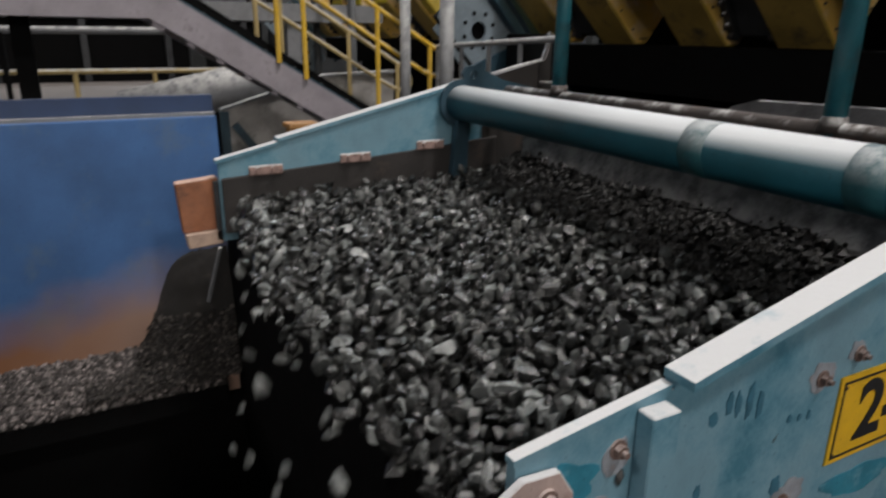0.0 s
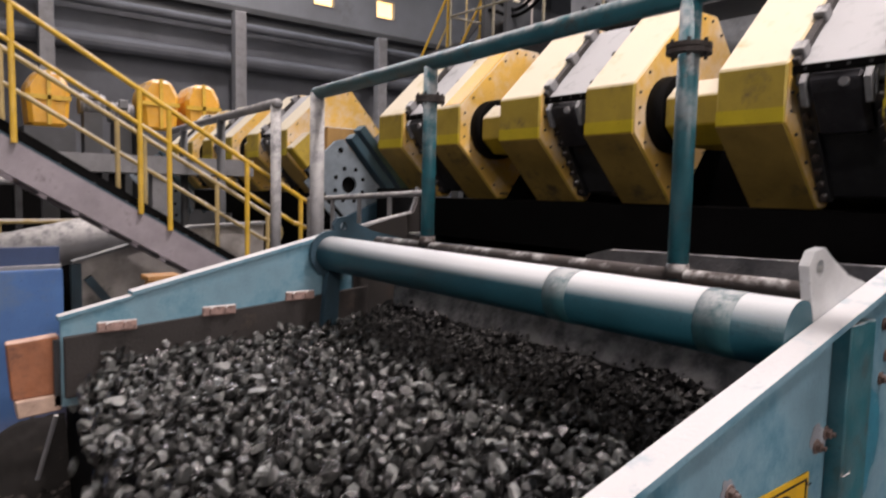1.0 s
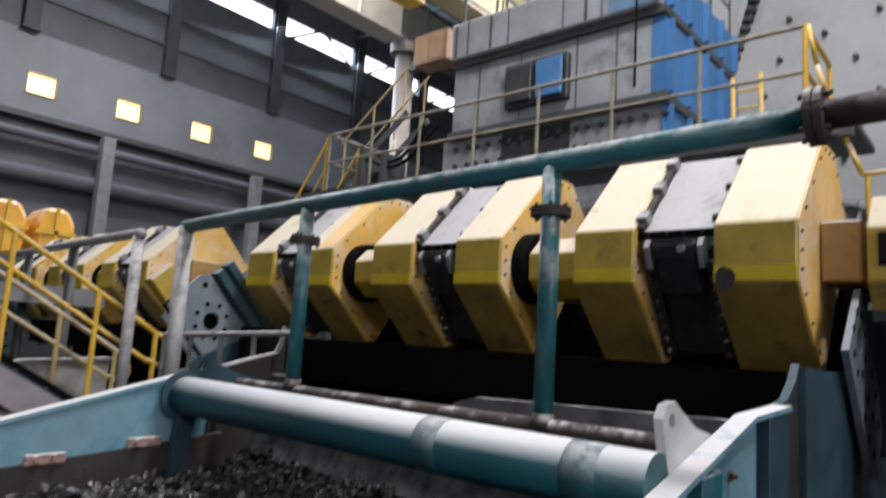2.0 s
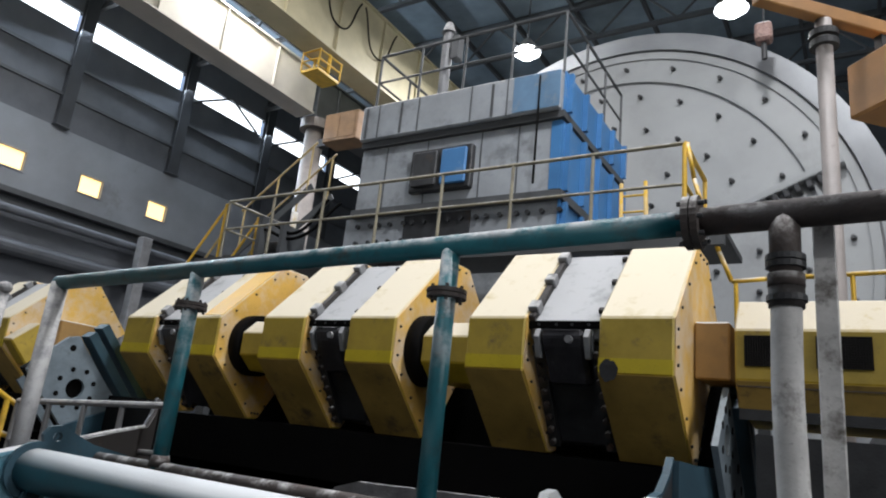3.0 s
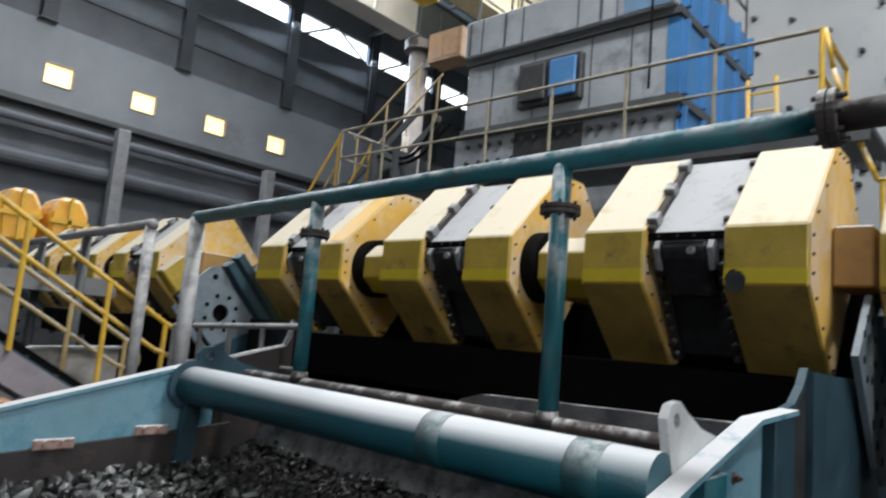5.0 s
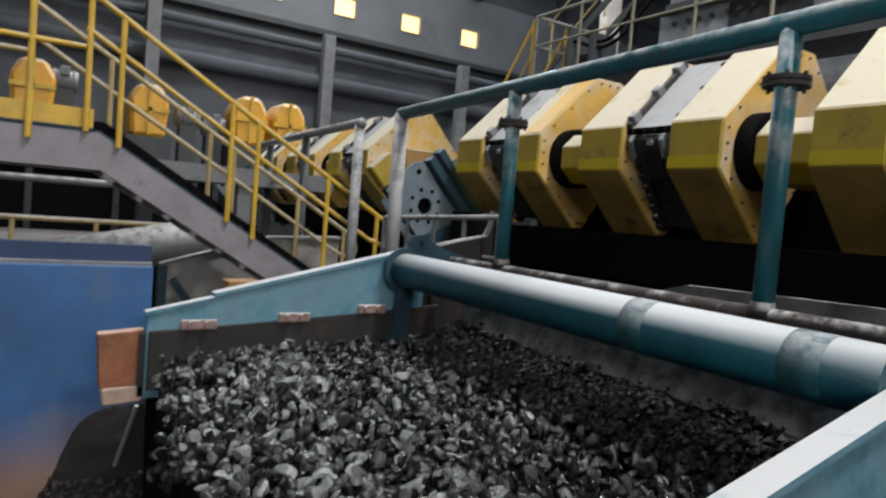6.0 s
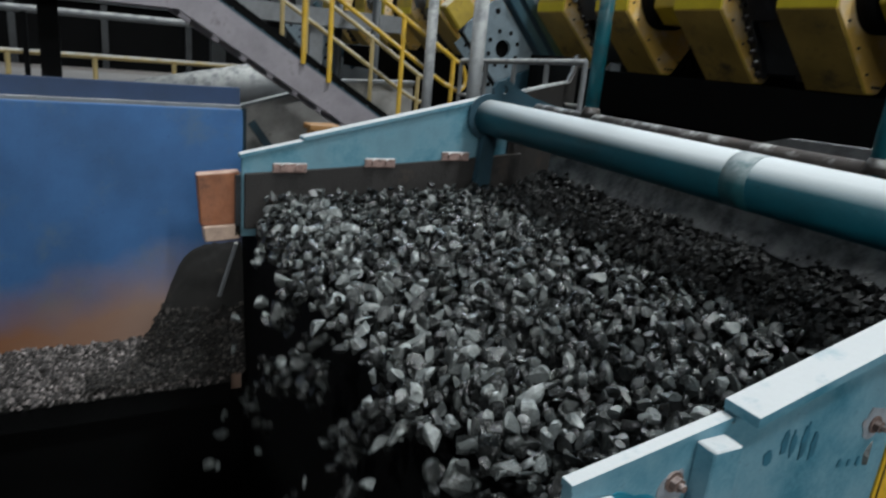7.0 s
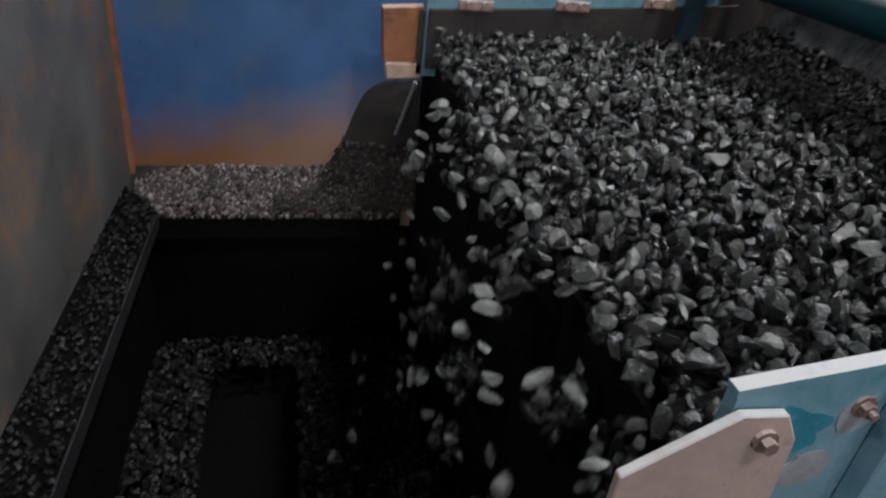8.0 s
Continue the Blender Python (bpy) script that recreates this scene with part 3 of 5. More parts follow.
for x in (-6.0, -2.4, 1.4):
    part("leg", box(B(), (x - 0.1, 6.0, -4), (x + 0.1, 6.2, 2.9)), M_STEELFRAME, e)
railing("walkway_railing", [(-5.75, 6.9, 2.98), (-5.75, 5.6, 2.98), (2.25, 5.6, 2.98)], 1.1, M_RAILGREY, "dusty grey yellow railing along the walkway", 0.025)
railing("walkway_railing", [(2.25, 5.6, 2.98), (2.25, 6.85, 2.98)], 1.1, M_YRAIL, "yellow end railing of the walkway")

e = thing("vent_pipe", "grey vent pipe standing on the housing roof", "pipe")
part("pipe", tube(B(), (-2.65, 7.5, 6.30), (-2.65, 7.5, 8.0), 0.10, 14), M_GREYPAINT, e)
part("cap", tube(B(), (-2.65, 7.5, 8.0), (-2.65, 7.5, 8.22), 0.15, 14, 0.07), M_GREYPAINT, e)
part("side_box", box(B(), (-2.5, 7.4, 7.35), (-2.33, 7.6, 7.85), 0.01), M_STEELFRAME, e)
part("bracket", box(B(), (-2.56, 7.47, 7.5), (-2.5, 7.53, 7.6)), M_STEELFRAME, e)
e = thing("side_walkway", "grey side walkway with a bent yellow handrail before the mill", "walkway")
part("deck", box(B(), (2.75, 5.65, 1.20), (6.0, 6.6, 1.28)), M_GREYPAINT, e)
bend = [(2.28, 5.6, 4.08), (2.36, 5.6, 3.6), (2.46, 5.6, 3.2), (2.63, 5.6, 2.69), (2.76, 5.6, 2.34), (3.1, 5.6, 2.36), (6.0, 5.6, 2.46)]
for a, c in zip(bend, bend[1:]):
    smooth(part("handrail", tube(B(), a, c, 0.026, 10), M_YRAIL, e))
part("mid_rail", tube(B(), (2.8, 5.6, 1.85), (6.0, 5.6, 1.9), 0.022, 8), M_YRAIL_DULL, e)
for x in (2.8, 3.9, 5.0, 6.0):
    part("post", tube(B(), (x, 5.68, 1.25), (x, 5.6, 2.36 + 0.033 * (x - 3.1)), 0.024, 8), M_YRAIL, e)
for x in (3.0, 5.8):
    part("leg", box(B(), (x - 0.06, 6.0, -4.0), (x + 0.06, 6.12, 1.2)), M_STEELFRAME, e)
e = thing("access_stairs", "narrow yellow railed stairs rising from the walkway's end", "stairs")
for yy in (6.9, 7.5):
    part("handrail", tube(B(), (-6.95, yy, 4.45), (-5.1, yy, 5.75), 0.022, 8), M_YRAIL_DULL, e)
    part("stringer", box(B(), (-1.15, -0.015, -0.07), (1.15, 0.015, 0.07), 0, Matrix.Translation((-6.0, yy, 4.15)) @ Matrix.Rotation(radians(-35), 4, "Y")), M_STEELFRAME, e)
    for f in (0.05, 0.5, 0.95):
        part("post", tube(B(), (-6.95 + 1.85 * f, yy, 3.5 + 1.3 * f), (-6.95 + 1.85 * f, yy, 4.45 + 1.3 * f), 0.02, 8), M_YRAIL_DULL, e)
part("lower_leg", box(B(), (-7.0, 6.9, 2.0), (-6.9, 7.0, 3.6)), M_STEELFRAME, e)
part("landing", box(B(), (-7.3, 6.9, 3.42), (-6.85, 7.5, 3.5)), M_DARKSTEEL, e)
e = thing("end_stairs", "short yellow ladder stairs going down from the walkway", "stairs")
for yy in (5.62, 6.4):
    part("handrail", tube(B(), (-5.8, yy, 4.05), (-6.7, yy, 2.9), 0.024, 8), M_YRAIL, e)
    part("rail", tube(B(), (-5.8, yy, 3.5), (-6.7, yy, 2.35), 0.02, 8), M_YRAIL_DULL, e)
    part("post", tube(B(), (-5.85, yy, 2.9), (-5.85, yy, 4.05), 0.026, 8), M_YRAIL, e)
    part("stringer", tube(B(), (-5.8, yy, 2.95), (-6.75, yy, 1.7), 0.04, 8), M_STEELFRAME, e)
e = thing("hanging_cable", "dark cable drooping over the walkway railing", "cable")
for dz, xa, xb in ((0.0, -5.5, -3.9), (0.1, -5.3, -4.2)):
    cu = bpy.data.curves.new("cable", "CURVE")
    cu.dimensions, cu.bevel_depth = "3D", 0.03
    cs = cu.splines.new("BEZIER")
    cs.bezier_points.add(2)
    for pt, co in zip(cs.bezier_points, ((xa, 6.3, 3.75 + dz), ((xa + xb) / 2, 6.35, 3.55 + dz), (xb, 6.5, 4.2 + dz))):
        pt.co = co
        pt.handle_left_type = pt.handle_right_type = "AUTO"
    cu.materials.append(M_BLACK)
    new("cable", cu).parent = e
e = thing("pump_stand", "dark cluttered pump stand at the walkway's end", "pump")
part("frame", box(B(), (-5.6, 6.2, 2.98), (-5.5, 6.8, 4.0)), M_STEELFRAME, e)
part("frame", box(B(), (-5.0, 6.2, 2.98), (-4.92, 6.8, 3.8)), M_STEELFRAME, e)
smooth(part("motor", tube(B(), (-5.45, 6.5, 3.4), (-5.02, 6.5, 3.4), 0.16, 16), M_DARKSTEEL, e))
smooth(part("standpipe", tube(B(), (-5.2, 6.7, 2.98), (-5.2, 6.7, 4.2), 0.06, 12), M_YRAIL_DULL, e, "dull yellow standpipe"))
e = thing("yellow_ladder", "short yellow ladder standing behind the walkway railing", "ladder")
for x in (1.2, 1.55):
    part("stile", tube(B(), (x, 6.6, 2.98), (x - 0.1, 6.85, 4.15), 0.03, 8), M_YRAIL, e)
for k in range(4):
    f = (k + 0.6) / 4.4
    part("rung", tube(B(), (1.2 - 0.1 * f, 6.6 + 0.25 * f, 2.98 + 1.17 * f), (1.55 - 0.1 * f, 6.6 + 0.25 * f, 2.98 + 1.17 * f), 0.018, 6), M_YRAIL, e)

# ---- discharge screen with the stone bed ----
LX, RX = 0.0, 3.0


def top_l(y):
    return 0.10 + 0.24 * y


def top_r(y):
    return 0.005 + 0.245 * y


sc = thing("vibrating_screen", "pale blue steel vibrating screen box with dusty cross tube", "screen")
# left side wall
lw = part("side_wall", prism(B(), [(-1.55, -0.75), (0.2, -0.75), (0.2, top_l(0.2)), (-1.2, top_l(-1.2)), (-1.55, top_l(-1.55) - 0.01)], "x", -0.03, 0.0), M_TEAL_PALE, sc)
part("flange", prism(B(), [(-1.2, top_l(-1.2)), (0.05, top_l(0.05)), (0.05, top_l(0.05) + 0.02), (-1.2, top_l(-1.2) + 0.02)], "x", -0.09, 0.012), M_TEAL_PALE, lw)
part("end_flange", prism(B(), [(-1.56, top_l(-1.55) - 0.02), (-1.2, top_l(-1.2) - 0.012), (-1.2, top_l(-1.2)), (-1.56, top_l(-1.55))], "x", -0.07, 0.01), M_TEAL_PALE, lw)
part("liner", prism(B(), [(-1.54, -0.70), (0.3, -0.70), (0.3, -0.235), (-0.1, -0.275), (-0.73, -0.325), (-1.54, -0.378)], "x", 0.002, 0.035, 0.004), M_LINER, lw, "worn dark rubber liner")
for y, z in ((-1.287, -0.342), (-0.732, -0.309), (-0.213, -0.261)):
    bm = B()
    box(bm, (0.03, y - 0.10, z - 0.028), (0.046, y + 0.10, z + 0.03), 0.006)
    tube(bm, (0.04, y - 0.04, z + 0.005), (0.064, y - 0.04, z + 0.005), 0.022, 6)
    tube(bm, (0.04, y + 0.05, z + 0.005), (0.06, y + 0.05, z + 0.005), 0.022, 6)
    part("clamp_pad", bm, M_PINKBOLT, lw, "rusty dusty bolted clamp pad")
part("post_plate", prism(B(), [(-0.1, -0.7), (0.02, -0.7), (0.06, 0.1), (-0.02, 0.1)], "x", 0.036, 0.09), M_TEALDARK, lw)


def lug(parent, x, z, material, label):
    """A triangular lifting ear with an eye."""
    bm = B()
    out = [(0.50, 0.07), (0.26, 0.125), (0.13, 0.185), (0.06, 0.225), (-0.01, 0.215), (-0.045, 0.17), (-0.01, 0.05), (0.03, -0.06)]
    n = len(out)
    eye = [(0.035 + 0.028 * math.cos(2 * math.pi * k / n + 0.2), 0.16 + 0.028 * math.sin(2 * math.pi * k / n + 0.2)) for k in range(n)]
    lay = []
    for h in (x - 0.016, x + 0.016):
        lay.append(([bm.verts.new((h, 0.07 + p[0], z + p[1])) for p in out], [bm.verts.new((h, 0.07 + p[0], z + p[1])) for p in eye]))
    for o, i in lay:
        for k in range(n):
            bm.faces.new((o[k], o[(k + 1) % n], i[(k + 1) % n], i[k]))
    for w in (0, 1):
        a, c = lay[0][w], lay[1][w]
        for k in range(n):
            bm.faces.new((a[k], a[(k + 1) % n], c[(k + 1) % n], c[k]))
    return part("lifting_lug", bm, material, parent, label)


lug(sc, 0.015, 0.015, M_TEALDARK, "grey blue lifting lug")
lug(sc, 2.985, 0.045, M_PALELUG, "pale dusty lifting lug")
# right side wall with its raised flange, stiffeners and sign
rw = part("side_wall", prism(B(), [(-1.54, -1.1), (1.0, -0.95), (1.0, 0.19), (0.75, top_r(0.75)), (-1.12, top_r(-1.12)), (-1.12, -0.306), (-1.53, -0.372)], "x", 3.0, 3.03), M_TEAL_PALE, sc)
part("flange", prism(B(), [(-1.13, top_r(-1.13) - 0.01), (0.75, top_r(0.75) - 0.01), (1.30, 0.20), (1.30, 0.222), (0.75, top_r(0.75) + 0.012), (-1.13, top_r(-1.13) + 0.012)], "x", 3.004, 3.09), M_TEAL_PALE, rw)
# rear end of the wall coloured dark, since it lies in shadow
part("rear_shade_plate", prism(B(), [(1.0, -0.95), (1.68, -0.9), (1.68, 0.40), (1.60, 0.31), (1.45, 0.225), (1.30, 0.20), (1.0, 0.19)], "x", 3.0, 3.03), M_DARKSTEEL, rw, "rear wall plate darkened as the shade there")
part("rear_flange", prism(B(), [(1.30, 0.20), (1.46, 0.222), (1.62, 0.31), (1.70, 0.40), (1.685, 0.415), (1.60, 0.328), (1.45, 0.242), (1.30, 0.222)], "x", 2.995, 3.035), M_TEALDARK, rw)
part("end_flange", prism(B(), [(-1.535, -0.372), (-1.13, -0.306), (-1.13, -0.290), (-1.535, -0.357)], "x", 3.001, 3.032), M_TEAL_PALE, rw)
part("stiffener", box(B(), (3.03, -1.225, -1.05), (3.08, -1.145, top_r(-1.2) - 0.035), 0.004), M_TEAL_PALE, rw)
part("stiffener", box(B(), (3.03, 0.16, -0.95), (3.085, 0.36, top_r(0.2) - 0.025), 0.004), M_TEAL, rw, "dark teal stiffener")
part("stiffener", box(B(), (3.03, 0.95, -0.9), (3.085, 1.25, top_r(0.9) - 0.03), 0.004), M_TEALDARK, rw)
for y, z in ((-0.585, -0.41), (-1.27, -0.41), (-0.44, -0.37), (0.09, -0.36), (0.16, -0.33), (-0.66, -0.76), (0.60, -0.02), (0.64, -0.14), (0.78, -0.16), (0.60, -0.22), (0.74, -0.28), (0.13, -0.80)):
    bm = B()
    tube(bm, (3.03, y, z), (3.036, y, z), 0.024, 12)
    tube(bm, (3.036, y, z), (3.050, y, z), 0.016, 6)
    tube(bm, (3.050, y, z), (3.062, y, z), 0.008, 8)
    part("bolt", bm, M_BOLT, rw, "rusty bolt and nut")
def blotch(name, y, z, ry, rz, material, seed, label=""):
    """A thin worn patch of uneven outline on the outer face of the wall."""
    bm = B()
    n = 28
    rim = []
    for k in range(n):
        a = 2 * math.pi * k / n
        f = 1 + 0.45 * noise.noise((math.cos(a) * 1.6 + seed, math.sin(a) * 1.6, seed * 3.1)) + 0.2 * noise.noise((math.cos(a) * 5, math.sin(a) * 5, seed))
        rim.append((y + ry * f * math.cos(a), z + rz * f * math.sin(a)))
    prism(bm, rim, "x", 3.0305, 3.0318 + 0.0002 * (seed % 5))
    return part(name, bm, material, rw, label)


M_PINKDUST = mat("pinkish rust dust", (0.25, 0.27, 0.30), 0.85, 0, 0.3, 12, 0.2, (0.28, 0.21, 0.20), 0.45, 14)
M_TEALWORN = mat("bared teal paint", (0.02, 0.19, 0.27), 0.5, 0, 0.3, 9, 0.1, (0.13, 0.30, 0.38), 0.5, 14)
M_SCRATCH = mat("dark teal scuff", (0.03, 0.13, 0.19), 0.6, 0, 0.3, 16, 0.1)
for k, (y, z, ry, rz) in enumerate(((-0.585, -0.40, 0.055, 0.04), (-0.45, -0.36, 0.035, 0.03), (-1.27, -0.43, 0.035, 0.045), (-1.33, -0.56, 0.06, 0.04), (0.10, -0.34, 0.05, 0.05), (-0.64, -0.74, 0.06, 0.04))):
    blotch("rust_halo", y, z, ry, rz, M_PINKDUST, k + 1, "pinkish rust dust round a bolt")
for k, (y, z, ry, rz) in enumerate(((-1.40, -0.46, 0.08, 0.055), (-0.30, -0.80, 0.16, 0.05), (0.5, -0.45, 0.12, 0.2))):
    blotch("bare_patch", y, z, ry, rz, M_TEALWORN, k + 11, "teal patch rubbed free of dust")
for k, (y, z, ry, rz) in enumerate(((-0.93, -0.39, 0.012, 0.03), (-0.90, -0.40, 0.01, 0.035), (-0.86, -0.40, 0.012, 0.045), (-0.82, -0.42, 0.01, 0.04), (-0.98, -0.42, 0.014, 0.02), (-0.69, -0.50, 0.008, 0.012), (-0.65, -0.505, 0.007, 0.012), (-0.61, -0.51, 0.007, 0.014), (-0.70, -0.70, 0.02, 0.03), (-1.0, -0.62, 0.01, 0.03))):
    blotch("scuff_mark", y, z, ry, rz, M_SCRATCH, k + 21)
pl = part("corner_plate", prism(B(), [(-1.72, -1.1), (-1.36, -1.1), (-1.40, -0.46), (-1.438, -0.397), (-1.525, -0.393), (-1.715, -0.517)], "x", 3.034, 3.054, 0.003), mat("pinkish worn plate", (0.42, 0.31, 0.28), 0.6, 0, 0.25, 5, 0.2, (0.20, 0.10, 0.07), 0.45, 5, dust=0.9, dust_colour=DUST), sc, "worn pinkish corner plate")
bm = B()
tube(bm, (3.054, -1.469, -0.45), (3.062, -1.469, -0.45), 0.024, 12)
tube(bm, (3.062, -1.469, -0.45), (3.078, -1.469, -0.45), 0.015, 6)
part("bolt", bm, M_BOLT, pl)
# sign: thin yellow plate, black border lines and characters
sg = tagged(part("sign", box(B(), (3.031, -0.49, -0.70), (3.036, 0.05, -0.43)), M_SIGN), "yellow sign plate lettered 2-B on the screen wall", "sign")
for z in (-0.685, -0.453):
    part("border", box(B(), (3.036, -0.475, z), (3.038, 0.035, z + 0.007)), M_INK, sg)
sg.location.y = -0.008
for y in (-0.475, 0.028):
    part("border", box(B(), (3.036, y, -0.678), (3.038, y + 0.007, -0.453)), M_INK, sg)
for y in (-0.47, 0.03):
    for z in (-0.672, -0.462):
        part("rivet", tube(B(), (3.036, y, z), (3.041, y, z), 0.006, 8), M_RUSTPIPE, sg)
fc = bpy.data.curves.new("character", "FONT")
fc.body, fc.size, fc.align_x, fc.align_y, fc.extrude, fc.offset = "2-B", 0.25, "CENTER", "CENTER", 0.001, 0.006
fo = new("character", fc)
fc.materials.append(M_INK)
fo.parent = sg
fo.matrix_basis = Matrix.Translation((3.038, -0.22, -0.566)) @ Matrix(((0, 0, 1, 0), (1, 0, 0, 0), (0, 1, 0, 0), (0, 0, 0, 1)))
# cross tube with wiped bands
ct = smooth(part("cross_tube", tube(B(), (0.03, 0, 0), (3.0, 0, 0), 0.112, 40), M_TUBE, sc, "teal cross tube white with dust on top"))
for x0, x1 in ((2.02, 2.14), (2.70, 2.83)):
    smooth(part("wiped_band", tube(B(), (x0, 0, 0), (x1, 0, 0), 0.1135, 40), M_TEAL_BARE, ct, "band rubbed free of dust"))
part("collar", tube(B(), (0.036, 0, 0), (0.06, 0, 0), 0.15, 24), M_TEALDARK, ct)
# deck, near black as the shade in the bed's gaps, and feed apron
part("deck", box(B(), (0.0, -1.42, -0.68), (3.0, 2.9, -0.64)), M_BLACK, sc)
bm = B()
nx = 40
rows = []
for i in range(nx + 1):
    x = 0.42 + (2.99 - 0.42) * i / nx
    w = 0.02 * noise.noise((x * 3, 0, 0))
    rows.append([bm.verts.new(v) for v in ((x - 0.10, 0.30, 0.0), (x - 0.02, 0.27, -0.12 + w), (x + 0.06, 0.20, -0.30 + w), (x + 0.10, 0.16, -0.46 + 2 * w), (x + 0.10, 0.22, -0.46 + 2 * w), (x - 0.10, 0.36, 0.0))])
for a, c in zip(rows, rows[1:]):
    for k in range(6):
        bm.faces.new((a[k], a[(k + 1) % 6], c[(k + 1) % 6], c[k]))
part("feed_apron", bm, M_FEED, sc, "dusty grey feed apron behind the tube")
part("feed_lip", prism(B(), [(1.10, -0.30), (2.99, -0.30), (2.99, 0.14), (1.35, 0.09), (1.18, 0.04)], "y", 1.18, 1.22), M_FEED, sc, "dusty grey feed lip plate")

# ---- spray pipes ----
sp_ = thing("spray_pipe", "teal water header on flanged drop pipes above the screen", "pipework")


def pipe(name, a, c, r, material, parent, label="", seg=16):
    return smooth(part(name, tube(B(), a, c, r, seg), material, parent, label))


HY = 0.3
M_HOSE = mat("pale stained hose", (0.46, 0.46, 0.45), 0.7, 0, 0.3, 5, 0.2, (0.10, 0.09, 0.08), 0.55, 7)
hz = lambda x: 1.155 + 0.028 * x
pipe("lower_pipe", (0.15, HY, 0.075), (2.97, HY, 0.10), 0.036, M_RUSTPIPE, sp_, "dark rusty lower pipe")
pipe("header_pipe", (-0.74, HY, hz(-0.74)), (3.40, HY, hz(3.40)), 0.048, M_TEAL, sp_, "", 20)
pipe("end_post", (-0.72, HY, -0.9), (-0.72, HY, hz(-0.72)), 0.055, M_GREYPAINT, sp_, "grey end post")
for x, fz in ((0.69, 0.94), (2.378, 0.98)):
    dp = pipe("drop_pipe", (x, HY, 0.08), (x, HY, hz(x)), 0.042, M_TEAL, sp_, "", 18)
    for z in (fz, fz + 0.022):
        part("flange", tube(B(), (x, HY, z), (x, HY, z + 0.018), 0.088, 20), M_RUSTPIPE, dp)
    for k in range(6):
        a = k * math.pi / 3
        part("bolt", tube(B(), (x + 0.072 * math.cos(a), HY + 0.072 * math.sin(a), fz - 0.015), (x + 0.072 * math.cos(a), HY + 0.072 * math.sin(a), fz + 0.055), 0.008, 6), M_DARKSTEEL, dp)
    smooth(part("weld_collar", tube(B(), (x, HY, 0.09), (x, HY, 0.15), 0.06, 16, 0.044), M_RUSTPIPE, dp))
fl = part("header_flange", tube(B(), (3.38, HY, hz(3.38)), (3.405, HY, hz(3.405)), 0.10, 24), M_RUSTPIPE, sp_)
part("header_flange", tube(B(), (3.41, HY, hz(3.41)), (3.435, HY, hz(3.435)), 0.10, 24), M_RUSTPIPE, sp_)
for k in range(8):
    a = k * math.pi / 4
    part("bolt", tube(B(), (3.36, HY + 0.08 * math.cos(a), hz(3.4) + 0.08 * math.sin(a)), (3.455, HY + 0.08 * math.cos(a), hz(3.4) + 0.08 * math.sin(a)), 0.01, 6), M_DARKSTEEL, fl)
pipe("supply_pipe", (3.43, HY, hz(3.43)), (5.5, HY, hz(5.5)), 0.052, M_RUSTPIPE, sp_, "dark rusty supply pipe", 20)
tp = pipe("tee_drop", (3.705, HY, 1.26), (3.705, HY, 1.03), 0.05, M_RUSTPIPE, sp_)
pipe("clamp", (3.705, HY, 1.045), (3.705, HY, 1.0), 0.058, M_RUSTPIPE, tp)
for z in (0.96, 1.075, 1.10):
    part("hose_clamp", ring(B(), (3.705, HY, z), (0, 0, 1), 0.047, 0.063, 0.010, 20), M_DARKSTEEL, tp, "dark hose clamp")
pipe("sleeve", (3.705, HY, 1.0), (3.704, HY, 0.93), 0.056, M_LINER, tp, "dark rubber sleeve")
cu = bpy.data.curves.new("hose", "CURVE")
cu.dimensions, cu.bevel_depth, cu.bevel_resolution = "3D", 0.048, 5
cs = cu.splines.new("BEZIER")
cs.bezier_points.add(3)
for p, co in zip(cs.bezier_points, ((3.705, HY, 1.03), (3.70, HY - 0.005, 0.6), (3.735, HY - 0.02, -0.2), (3.78, HY - 0.03, -1.27))):
    p.co = co
    p.handle_left_type = p.handle_right_type = "AUTO"
cu.materials.append(M_HOSE)
ho = new("hose", cu)
ho.parent = sp_
tagged(ho, "pale grey stained hose clamped under the tee")
e = thing("support_post", "grey square steel support post beside the pipes", "post")
part("shaft", box(B(), (3.784, 0.38, -1.3), (3.852, 0.44, 1.28), 0.004), M_HOSE, e)

# ---- upstream exciter screen ----
ex = thing("exciter_row", "row of yellow octagonal exciter guards over the feed screen", "exciter")
GC = (3.1, 1.155)
octo = [(-0.9, -0.255), (-0.9, 0.12), (-0.2, 0.80), (0.2, 0.80), (0.75, 0.2), (0.15, -0.30), (-0.22, -0.80), (-0.35, -0.80)]


_bm = tube(B(), (0, 0, 0), (0.012, 0, 0), 0.011, 6)
PANEL_BOLT = bpy.data.meshes.new("panel_bolt")
_bm.to_mesh(PANEL_BOLT)
_bm.free()
PANEL_BOLT.materials.append(M_DARKSTEEL)


